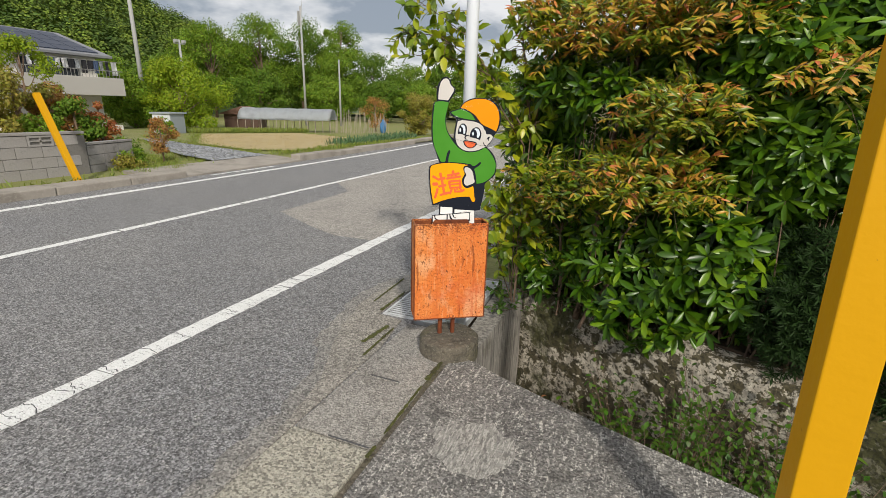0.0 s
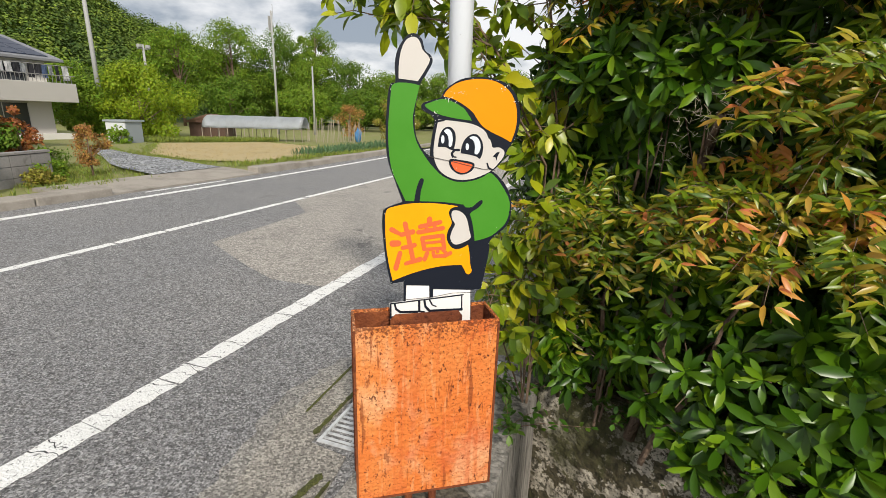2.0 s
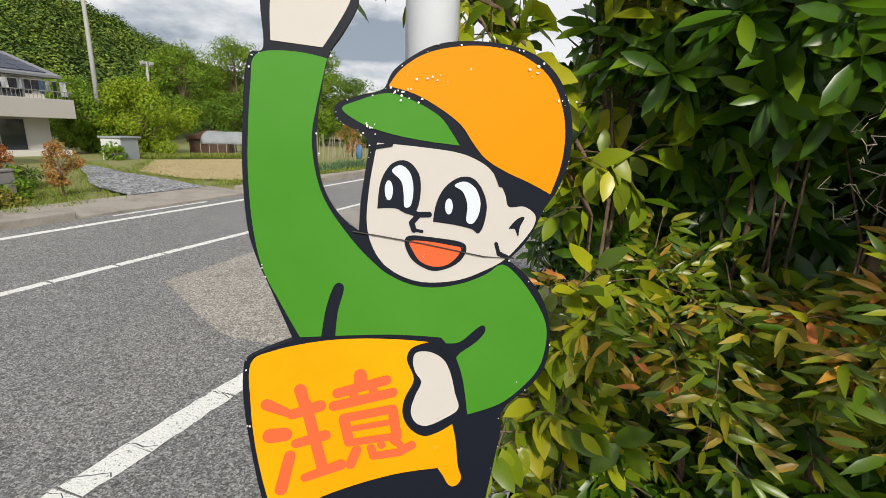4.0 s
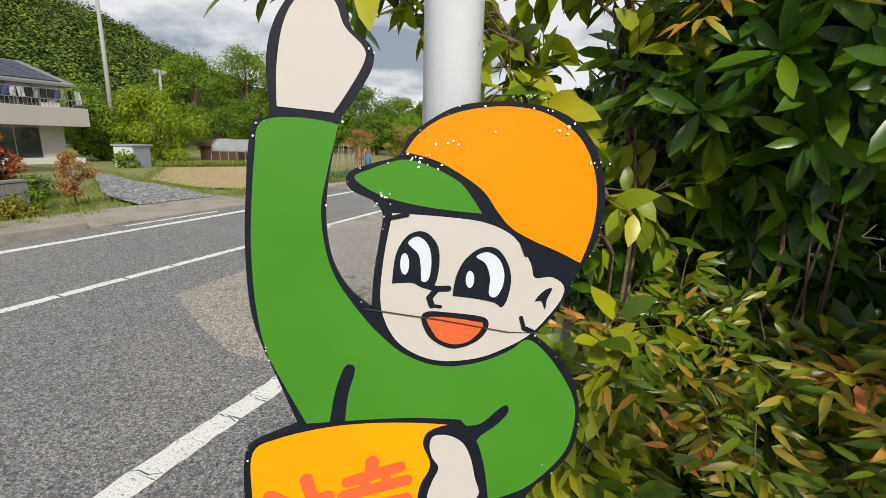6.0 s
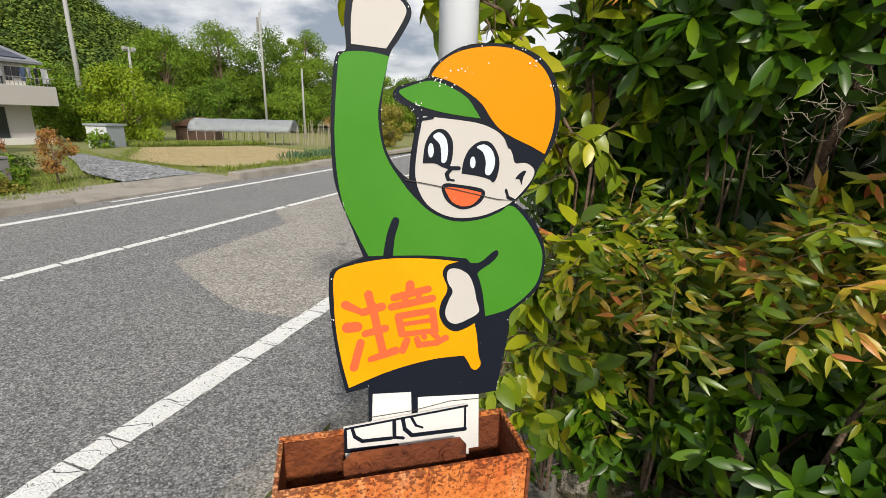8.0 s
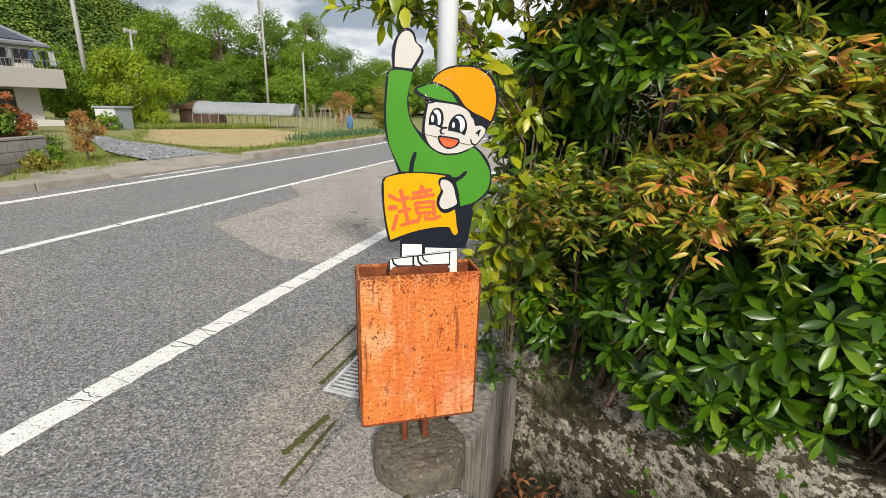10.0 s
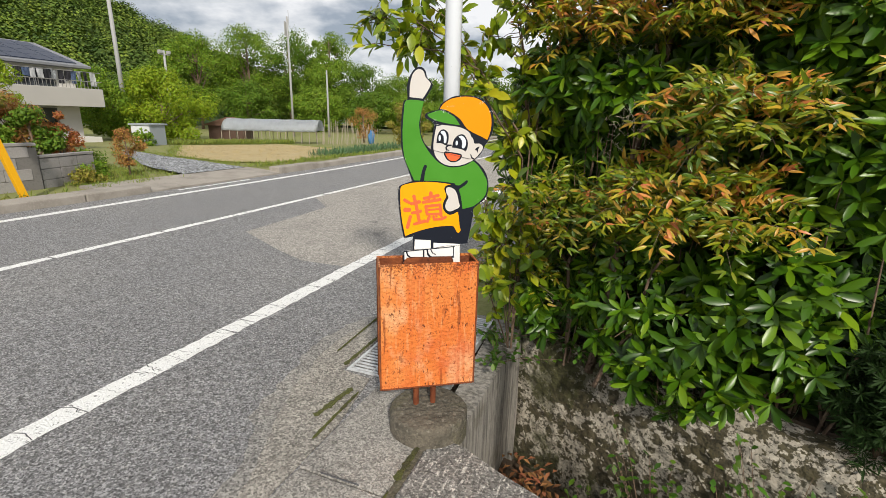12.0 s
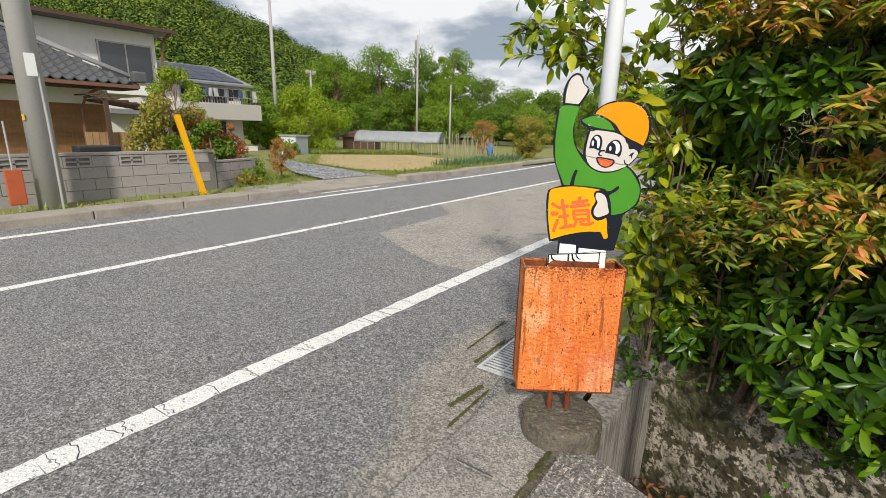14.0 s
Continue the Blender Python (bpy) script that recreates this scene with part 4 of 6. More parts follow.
def nandina(seed, u, d, z, ru, rd, rz, count, red, label):
    """Airy shrub of arching fronds with small pointed leaflets."""
    r = np.random.RandomState(seed)
    v = unit(r, count)
    q = v * (r.uniform(0.3, 1.0, count) ** 0.6)[:, None]
    c = hedge_point(u, d, z)
    base = hedge_point(u, d - 0.15, -0.05)
    ob = thing("nandina_shrub", Matrix.Translation(base), label, "shrub", "hedge shrubs")
    green, bronze, bm = [], [], bmesh.new()
    for i in range(count):
        p = c + q[i, 0] * ru * HEDGE_X + q[i, 1] * rd * HEDGE_N + q[i, 2] * rz * np.array((0, 0, 1.0)) - base
        out = q[i, 0] * HEDGE_X + q[i, 1] * HEDGE_N + np.array((0, 0, 0.5)) + 0.7 * unit(r, 1)[0]
        out /= np.linalg.norm(out)
        n = 5
        t = np.linspace(0.0, 1.0, n)
        spine = p + out * (t * 0.16)[:, None] - np.array((0, 0, 1.0)) * (0.08 * t * t)[:, None]
        tube(bm, [tuple(spine[0]), tuple(spine[2]), tuple(spine[-1])], 0.0018, 0.0008, 4, cap=False)
        sd = np.cross(out, (0, 0, 1.0))
        sd /= np.linalg.norm(sd) + 1e-9
        pos, ax = [], []
        for k in range(n):
            for sgn in (-1, 1):
                b = spine[k] + sd * sgn * 0.022
                for a in (-0.6, 0.1, 0.8):
                    pos.append(b)
                    ax.append(sd * sgn * (1 - 0.3 * abs(a)) + out * a + np.array((0, 0, -0.25)) + 0.25 * r.normal(size=3))
        pos.append(spine[-1])
        ax.append(out - np.array((0, 0, 0.3)))
        s = r.uniform(0.75, 1.25, len(pos))
        m = leaf_mesh(pos, ax, np.tile((0, 0, 0.6), (len(pos), 1)) + 0.8 * HEDGE_N + 0.35 * unit(r, len(pos)), 0.056 * s, 0.0145 * s, 0.25, 0.3, 5)
        (bronze if r.rand() < red * (0.6 + 0.8 * (q[i, 2] + 1) / 2) else green).append(m)
    if green:
        foliage("leaves", green, LEAF_NAND_G, ob, "yellow-green pointed leaflets")
    if bronze:
        foliage("leaves", bronze, LEAF_NAND_R, ob, "reddish bronze young leaflets")
    part("twigwork", bm, BARK, ob, kind="stuff")
    tips = [hedge_point(u + a * ru * 0.5, d - 0.18, z + b) - base for a, b in ((-0.8, 0.1), (-0.3, 0.25), (0.2, 0.1), (0.7, 0.3))]
    stems(r, -0.12 * HEDGE_N, tips, 0.006, ob)


nandina(31, 0.98, 0.14, 1.09, 0.36, 0.22, 0.19, 125, 0.32, "nandina shrub with reddish young fronds among green ones")
nandina(32, 0.34, 0.06, 0.95, 0.40, 0.18, 0.21, 70, 0.05, "low nandina shrub with yellow-green leaflets")
nandina(33, 0.58, 0.05, 1.95, 0.62, 0.26, 0.22, 240, 0.5, "tall nandina shrub topped with orange-bronze fronds")
nandina(34, 1.12, 0.12, 1.48, 0.26, 0.24, 0.15, 70, 0.22, "nandina shrub with yellow-green and bronze leaflets")
nandina(38, 1.22, 0.02, 1.93, 0.30, 0.25, 0.20, 90, 0.4, "tall nandina shrub with yellow-green and orange fronds")
nandina(35, 1.78, 0.05, 1.62, 0.20, 0.18, 0.14, 32, 0.15, "tall nandina shrub with yellow-green fronds")
nandina(37, 0.02, -0.05, 0.62, 0.26, 0.16, 0.24, 45, 0.05, "low nandina shrub with fresh yellow-green leaflets")


def leafy_tree(seed, base, limbs, label, leaf, length, width, per, radius, first=1):
    """A small tree: limbs as lists of points, with hanging leaves along them."""
    r = np.random.RandomState(seed)
    base = np.array(base, float)
    ob = thing("young_tree", Matrix.Translation(base), label, "tree")
    bm, parts = bmesh.new(), []
    for limb in limbs:
        pts = [np.array(p, float) - base for p in limb]
        tube(bm, [tuple(p) for p in pts], radius, radius * 0.25, 6, cap=False)
        seg = np.linalg.norm(np.diff(pts, axis=0), axis=1)
        n = int(per * seg[first:].sum()) if len(seg) > 1 else int(per * seg.sum())
        for _ in range(n):
            k = r.randint(first, len(seg))
            f = r.rand()
            p = pts[k] + (pts[k + 1] - pts[k]) * f
            tw = unit(r, 1)[0] * np.array((1, 1, 0.7))
            e = p + tw * r.uniform(0.08, 0.22)
            tube(bm, [tuple(p), tuple((p + e) / 2 + np.array((0, 0, 0.015))), tuple(e)], 0.0025, 0.001, 4, cap=False)
            m = 6
            t = np.linspace(0.25, 1.0, m)[:, None]
            pos = p + (e - p) * t
            ax = tw + 0.8 * r.normal(size=(m, 3)) + np.array((0, 0, -0.35))
            s = r.uniform(0.7, 1.25, m)
            parts.append(leaf_mesh(pos, ax, np.tile((0, 0, 0.7), (m, 1)) + 0.5 * HEDGE_N + 0.5 * unit(r, m), length * s, width * s, 0.2, 0.2, 4))
    part("branchwork", bm, BARK, ob, smooth=True, kind="stuff")
    foliage("leaves", parts, leaf, ob)
    return ob


leafy_tree(41, (0.66, 2.95, -0.02), [
    [(0.66, 2.95, 0), (0.66, 2.9, 1.2), (0.52, 2.75, 1.45), (0.32, 2.7, 1.75), (0.08, 2.7, 1.90), (-0.14, 2.72, 1.93), (-0.27, 2.75, 1.90)],
    [(0.66, 2.95, 0), (0.66, 2.9, 1.2), (0.50, 2.78, 1.55), (0.26, 2.75, 1.90), (0.02, 2.72, 2.06), (-0.16, 2.75, 2.16)],
    [(0.66, 2.95, 0), (0.70, 2.9, 1.3), (0.66, 2.85, 1.65), (0.55, 2.85, 2.1), (0.45, 2.9, 2.5)],
    [(0.66, 2.95, 0), (0.72, 2.95, 1.4), (0.78, 2.95, 1.85), (0.88, 2.95, 2.3), (0.95, 2.95, 2.6)],
    [(0.66, 2.9, 1.3), (0.45, 2.72, 1.65), (0.25, 2.65, 1.74), (0.10, 2.65, 1.76), (-0.08, 2.7, 1.78)],
    [(0.68, 2.9, 1.5), (0.62, 2.8, 1.9), (0.78, 2.85, 2.2), (0.7, 2.9, 2.6)],
    [(0.68, 2.9, 1.4), (0.62, 2.86, 1.72), (0.52, 2.82, 1.80), (0.44, 2.80, 1.84)],
], "slender young tree with hanging yellow-green leaves", LEAF_LIME, 0.085, 0.042, 30, 0.006, 1)
leafy_tree(42, (0.64, 2.95, -0.02), [
    [(0.64, 2.95, 0), (0.62, 2.80, 0.45), (0.56, 2.74, 0.78), (0.50, 2.70, 1.00)],
    [(0.64, 2.95, 0), (0.66, 2.78, 0.6), (0.64, 2.72, 0.88), (0.62, 2.68, 1.06)],
    [(0.64, 2.95, 0), (0.58, 2.76, 0.35), (0.52, 2.70, 0.55), (0.48, 2.68, 0.70)],
    [(0.64, 2.95, 0.2), (0.70, 2.76, 0.6), (0.72, 2.70, 0.92)],
    [(0.64, 2.95, 0.1), (0.66, 2.72, 0.40), (0.64, 2.66, 0.58)],
], "low sapling with broad lime-green leaves beside the rusty box", LEAF_LIME, 0.082, 0.042, 30, 0.005)

LICHEN = mat("pale_lichen_twig", (0.42, 0.38, 0.28), 0.95)
# bank soil behind the wall and bare trunks in the hedge
bm = bmesh.new()
prism(bm, [tuple(hedge_point(u, d, 0)[:2]) for u, d in ((-0.12, -0.22), (0.6, -0.2), (1.6, -0.2), (4.5, -0.15), (4.6, -2.0), (-0.1, -1.0))], -0.1, 0.085)
tagged(part("bank", bm, SOIL), "dark leaf-littered soil bank under the hedge", "ground", kind="structure")
for k, (u, d, h, lean, rr) in enumerate(((0.56, -0.02, 2.05, 0.09, 0.027), (0.34, -0.10, 1.5, 0.03, 0.012), (0.12, -0.12, 1.5, -0.04, 0.010), (1.0, -0.2, 1.6, -0.1, 0.013), (0.66, 0.06, 0.86, 0.30, 0.013))):
    b = hedge_point(u, d, 0.0)
    trunk = thing("bare_trunk", Matrix.Translation(b), "gnarled bare brown hedge trunk with lichen twigs", "trunk")
    bm = bmesh.new()
    pts = [(lean * h * t + 0.03 * math.sin(9 * t + k), 0.03 * math.cos(7 * t + k), h * t) for t in (0, 0.2, 0.4, 0.6, 0.8, 1.0)]
    tube(bm, pts, rr, rr * 0.5, 8)
    r = random.Random(k + 3)
    for _ in range(9):
        p = Vector(pts[r.randrange(1, 6)])
        e = p + Vector((r.uniform(-0.2, 0.2), r.uniform(-0.2, 0.05), r.uniform(0.0, 0.2)))
        tube(bm, [p, (p + e) / 2 + Vector((0, 0, 0.02)), e], rr * 0.3, 0.002, 5, cap=False)
    part("wood", bm, BARK, trunk, smooth=True)
    if k == 0:
        bm = bmesh.new()
        for _ in range(150):
            p = Vector((r.uniform(-0.06, 0.16), -0.05 - r.uniform(0, 0.10), r.uniform(1.25, 1.85)))
            for _ in range(3):
                e = p + Vector((r.gauss(0, 0.014), r.gauss(0, 0.012), r.gauss(0.0, 0.014)))
                tube(bm, [p, e], 0.0010, 0.0006, 4, cap=False)
                p = e
        part("lichen_growth", bm, LICHEN, trunk, "fine pale lichen-grown dead twigs", kind="stuff")


# ---- the far side of the road ----
GREY_BLOCK = mat("grey_concrete_block", (0.30, 0.285, 0.275), 0.93, layers=((1.2, 0.45, 0.7, (0.22, 0.20, 0.19), 0.7), (40, 0.5, 0.7, (0.38, 0.36, 0.34), 0.5), (6, 0.58, 0.7, (0.13, 0.12, 0.11), 0.6)), bump=0.6, bump_scale=60)
KERB = mat("weathered_kerb_concrete", (0.32, 0.29, 0.25), 0.94, layers=((2, 0.45, 0.7, (0.17, 0.15, 0.125), 0.8), (30, 0.5, 0.7, (0.40, 0.37, 0.33), 0.5)), bump=0.7, bump_scale=50)
kerb = thing("kerb_run", pose(0, 0, 0), "weathered concrete kerb beside the far edge line", "kerb", kind="structure")
y = -6.0
rnd = random.Random(8)
while y < 5.6:
    e = y + rnd.uniform(1.1, 1.9)
    part("kerbstone", block(-7.15, y, -0.1, -6.70, e - 0.012, 0.13 + rnd.uniform(-0.008, 0.008), 0.02), KERB, kerb)
    y = e
y = 9.6
while y < 44:
    e = y + rnd.uniform(1.2, 2.2)
    x = -6.68 + far_bend(y)
    part("kerbstone", block(x - 0.35, y, -0.1, x - 0.05, e - 0.012, 0.15 + rnd.uniform(-0.02, 0.02), 0.02), KERB, kerb)
    y = e
bm = bmesh.new()
prism(bm, [(-6.72, -0.1), (-6.72, 0.03), (-7.2, 0.085), (-7.75, 0.115), (-7.75, -0.1)], -9.6, -5.6)
bmesh.ops.transform(bm, matrix=Matrix(((1, 0, 0, 0), (0, 0, -1, 0), (0, 1, 0, 0), (0, 0, 0, 1))), verts=bm.verts)
bmesh.ops.recalc_face_normals(bm, faces=list(bm.faces))
part("ramp", bm, KERB, kerb, "low sloped concrete driveway apron")

wall = thing("block_wall", pose(-8.2, 1.0, 0.05), "low grey concrete block garden wall with pierced top blocks", "wall", kind="structure")
JOINT = mat("block_joint_mortar", (0.17, 0.16, 0.15), 0.95, layers=((30, 0.5, 0.7, (0.10, 0.10, 0.09), 0.5),))
part("core", block(-0.11, -3.0, -0.1, -0.01, 4.3, 0.72), JOINT, wall)
bw, bh = 0.39, 0.18
m_block = None
for row in range(4):
    for c in range(-8, 12):
        y0 = c * (bw + 0.008) + (0.2 if row % 2 else 0)
        if y0 + bw > 4.32 or y0 < -3:
            continue
        pierced = row == 3 and c % 2 == 0
        if pierced:
            bm = bmesh.new()
            for a in ((0, 0, bw, 0.03), (0, bh - 0.03, bw, bh), (0, 0.03, 0.03, bh - 0.03), (bw - 0.03, 0.03, bw, bh - 0.03), (bw / 2 - 0.015, 0.03, bw / 2 + 0.015, bh - 0.03), (0.03, bh / 2 - 0.012, bw - 0.03, bh / 2 + 0.012)):
                box(bm, -0.115, a[0], a[1], 0.012, a[2], a[3])
            o = part("pierced_block", bm, GREY_BLOCK, wall)
        elif m_block is None:
            o = part("block", block(-0.115, 0, 0, 0.0, bw, bh, 0.005), GREY_BLOCK, wall)
            m_block = o.data
        else:
            o = new("block", m_block)
            o.parent = wall
        o.location = (0, y0, row * (bh + 0.008))
part("coping", block(-0.13, -3.0, 0.752, 0.015, 4.3, 0.80, 0.006), GREY_BLOCK, wall)
wall2 = thing("block_wall", pose(-8.25, 5.34, 0.0, 0, 0, 18), "short lower block wall at the garden corner", "wall", kind="structure")
for row in range(3):
    for c in range(3):
        part("block", block(-0.115, c * 0.398, 0.02 + row * 0.188, 0, c * 0.398 + 0.39, 0.2 + row * 0.188, 0.005), GREY_BLOCK, wall2)
part("coping", block(-0.125, 0, 0.586, 0.01, 1.19, 0.63, 0.006), GREY_BLOCK, wall2)

POLE_CONC = mat("utility_pole_concrete", (0.36, 0.36, 0.355), 0.85, layers=((2, 0.5, 0.75, (0.28, 0.28, 0.27), 0.6, (1, 1, 0.2)), (40, 0.55, 0.7, (0.25, 0.25, 0.24), 0.4)), bump=0.3, bump_scale=60)
TAG_YELLOW = mat("yellow_tag", (0.75, 0.45, 0.03), 0.6)
TAG_WHITE = mat("white_label", (0.7, 0.72, 0.72), 0.6)


def utility_pole(x, y, h, r, label, gear=True):
    z = land(x, y)
    ob = thing("utility_pole", pose(x, y, z), label, "utility pole", "utility poles")
    part("shaft", tube(bmesh.new(), [(0, 0, -0.1), (0, 0, h)], r, r * 0.62, 20), POLE_CONC, ob, smooth=True)
    return ob


up = utility_pole(-7.75, 2.45, 9.0, 0.175, "grey concrete utility pole behind the kerb")
part("pipe", tube(bmesh.new(), [(0.165, 0.08, 0), (0.155, 0.08, 1.3), (0.14, 0.07, 2.0)], 0.018, n=8), POLE_CONC, up)
part("label_plate", block(0.15, -0.06, 1.95, 0.166, 0.06, 2.25), TAG_WHITE, up)
part("tag", block(0.05, -0.18, 1.35, 0.10, -0.16, 1.43), TAG_YELLOW, up)
RED_SIGN = mat("faded_red_orange_sign", (0.42, 0.09, 0.03), 0.7, layers=((6, 0.45, 0.7, (0.30, 0.06, 0.02), 0.7),))
ms = thing("marker_board", pose(-7.55, 2.02, 0.13), "faded orange-red marker board leaning by the utility pole", "marker")
part("board", block(-0.02, -0.1, 0.05, 0.02, 0.1, 0.55, 0.015), RED_SIGN, ms)
part("stake", tube(bmesh.new(), [(0, 0, -0.05), (0, 0, 1.2)], 0.012, n=8), POLE_CONC, ms)

# old house with a tiled roof
PLASTER = mat("aged_white_plaster", (0.76, 0.755, 0.75), 0.9, layers=((0.7, 0.5, 0.75, (0.66, 0.65, 0.64), 0.6), (5, 0.55, 0.75, (0.52, 0.41, 0.40), 0.3)), bump=0.2, bump_scale=30)
WOOD_WALL = mat("brown_board_wall", (0.30, 0.16, 0.07), 0.75, layers=((3, 0.4, 0.7, (0.17, 0.085, 0.04), 0.8, (1, 0.3, 2)), (20, 0.5, 0.7, (0.40, 0.24, 0.12), 0.4, (1, 1, 0.1))), bump=0.2, bump_scale=40)
WOOD_DARK = mat("dark_timber", (0.09, 0.05, 0.035), 0.8, layers=((20, 0.4, 0.7, (0.05, 0.03, 0.02), 0.7),))
TILE = mat("grey_glazed_roof_tile", (0.085, 0.088, 0.095), 0.42, layers=((8, 0.45, 0.7, (0.14, 0.14, 0.15), 0.6),), bump=0.2, bump_scale=30)
TILE_PALE = mat("pale_ridge_tile", (0.19, 0.195, 0.20), 0.5, layers=((8, 0.45, 0.7, (0.22, 0.22, 0.23), 0.6),))
GLASS = mat("dark_window_glass", (0.03, 0.035, 0.04), 0.06, spec=0.8)
FRAME = mat("aluminium_window_frame", (0.35, 0.34, 0.33), 0.4, 0.6)
BROWN_METAL = mat("brown_gutter_metal", (0.20, 0.10, 0.07), 0.5, 0.2)


def window(parent, m, w, h, panes=2):
    fr = part("window", block(-0.03, 0, 0, 0.03, w, h), FRAME, parent)
    fr.matrix_parent_inverse = Matrix()
    fr.matrix_local = m
    for k in range(panes):
        p = part("pane", block(0.031, 0.05 + k * (w - 0.05) / panes, 0.05, 0.036, (k + 1) * (w - 0.05) / panes, h - 0.05), GLASS, fr)
    return fr


def tiled_slope(parent, x0, x1, y0, y1, z0, z1, near, pitch=0.27, hip=0.0):
    """Pan tiles on a slope that falls from x0, z0 to x1, z1 along y0..y1; those past y = near are parts, the rest one mesh."""
    ln = math.hypot(x1 - x0, z1 - z0)
    rows, cols = int(ln / 0.26), int((y1 - y0) / pitch)
    w, dx, dz = (y1 - y0) / cols, (x1 - x0) / rows * 1.12, (z1 - z0) / rows * 1.12
    prof = [(0.0, 0.05), (0.2, 0.0), (0.45, -0.02), (0.7, 0.0), (0.9, 0.06), (1.04, 0.05)]

    def tile(bm, ox, oy, oz):
        hi = [bm.verts.new((ox, oy + w * p, oz + h)) for p, h in prof]
        lo = [bm.verts.new((ox + dx, oy + w * p, oz + dz + h + 0.035)) for p, h in prof]
        un = [bm.verts.new((v.co.x, v.co.y, v.co.z - 0.04)) for v in lo]
        for k in range(5):
            bm.faces.new((hi[k], lo[k], lo[k + 1], hi[k + 1]))
            bm.faces.new((lo[k], un[k], un[k + 1], lo[k + 1]))

    rest, first = bmesh.new(), None
    for a in range(rows):
        for b in range(cols):
            p = (x0 + (x1 - x0) * a / rows, y0 + b * w, z0 + (z1 - z0) * a / rows)
            if p[1] + w > y1 - hip * (1 - (a + 0.6) / rows):
                continue
            if p[1] < near:
                tile(rest, *p)
            elif first is None:
                bm = bmesh.new()
                tile(bm, 0, 0, 0)
                first = part("roof_tile", bm, TILE, parent)
                first.location = p
            else:
                o = new("roof_tile", first.data)
                o.parent, o.location = parent, p
    return part("roof_tiling", rest, TILE, parent, "rows of dark grey glazed pan tiles", kind="stuff")



gz = land(-15, 5)
WHITE_PANEL = mat("clean_white_plaster", (0.78, 0.78, 0.77), 0.85, layers=((1.5, 0.5, 0.75, (0.70, 0.70, 0.69), 0.5),))
old_house = thing("old_house", pose(-16.0, 4.6, gz), "old two-storey house with dark tiled porch roof and white upper walls", "house")
part("ground_floor_wall", block(-6, -9, 0, -0.5, 2.0, 2.38), WOOD_WALL, old_house, "brown board wall")
part("white_wall", block(-0.5, -0.9, 1.95, -0.44, 2.0, 2.38), PLASTER, old_house)
part("upper_wall", block(-7, -9, 2.38, -2.0, 4.3, 4.52), PLASTER, old_house, "white plastered upper storey")
part("upper_roof", block(-8, -9.5, 4.53, -1.3, 4.75, 4.62), TILE, old_house)
part("upper_eave", block(-1.3, -9.5, 4.52, -1.22, 4.75, 4.64), WOOD_DARK, old_house)
bm = bmesh.new()
prism(bm, [(-1.3, 4.62), (-8, 4.62), (-4.5, 5.0)], -9.5, 4.75)
bmesh.ops.transform(bm, matrix=Matrix(((1, 0, 0, 0), (0, 0, 1, 0), (0, 1, 0, 0), (0, 0, 0, 1))), verts=bm.verts)
part("roof_gable", bm, TILE, old_house)
window(old_house, pose(-1.97, 2.45, 2.78), 1.7, 1.30)
window(old_house, pose(-0.46, -4.6, 0.2), 2.4, 1.9, 2)
tiled_slope(old_house, -2.0, 0.9, -9, 2.4, 4.24, 2.56, -2.9, hip=2.9)
part("wall_panel", block(-2.0, 0.6, 2.9, -1.975, 1.75, 4.45), WHITE_PANEL, old_house, "cleaner white wall panel")
part("eave_board", block(0.80, -9, 2.42, 0.92, 2.4, 2.52), BROWN_METAL, old_house)
part("soffit", block(-0.5, -9, 2.39, 0.80, 2.4, 2.45), WOOD_DARK, old_house)
for k in range(2):
    part("ridge_roll", tube(bmesh.new(), [(-2.0, -0.5 + 0.26 * k, 4.36 - 0.04 * k), (-0.6, 0.9 + 0.26 * k, 3.52 - 0.04 * k), (0.88, 2.38 + 0.12 * k, 2.70 - 0.04 * k)], 0.06, n=10), TILE_PALE, old_house, "pale rounded ridge tiles", smooth=True)
part("ridge_end", block(0.72, 2.22, 2.60, 0.97, 2.62, 2.92, 0.05), TILE, old_house)
bm = bmesh.new()
prism(bm, [(-2.0, 4.22), (0.86, 2.56), (0.86, 2.46), (-2.0, 2.46)], -0.5, -0.46)
bmesh.ops.transform(bm, matrix=Matrix(((1, 0, 0, 0), (0.0, 0, 1, 0), (0, 1, 0, 0), (0, 0, 0, 1))), verts=bm.verts)
for v in bm.verts:
    v.co.y += (v.co.x + 2.0) * 1.0
part("hip_side", bm, TILE, old_house, "dark tiled side of the hipped porch roof")
part("downpipe", tube(bmesh.new(), [(0.75, 1.4, 2.42), (0.2, 1.2, 2.15), (0.0, 1.1, 1.8), (0.0, 1.1, 0)], 0.045, n=8), BROWN_METAL, old_house)
part("upper_downpipe", tube(bmesh.new(), [(-1.3, 4.5, 4.5), (-1.7, 4.42, 4.2), (-1.9, 4.36, 2.4)], 0.05, n=8), BROWN_METAL, old_house)
pergola = thing("carport_lattice", pose(-14.5, 5.5, gz - 0.2), "dark lattice-roofed lean-to beside the old house", "pergola")
for k in range(9):
    part("batten", block(-1.6, 0.1 + k * 0.22, 2.36 - 0.05 * k, 0.2, 0.16 + k * 0.22, 2.40 - 0.05 * k), WOOD_DARK, pergola)
for k in range(6):
    part("rafter", block(-1.5 + k * 0.32, 0, 2.24, -1.43 + k * 0.32, 2.0, 2.30, m=Matrix.Rotation(radians(-8), 4, "X")), WOOD_DARK, pergola)
for x, y in ((0.1, 0.2), (0.1, 1.85), (-1.4, 1.85)):
    part("post", block(x, y, 0, x + 0.1, y + 0.1, 2.2), WOOD_DARK, pergola)
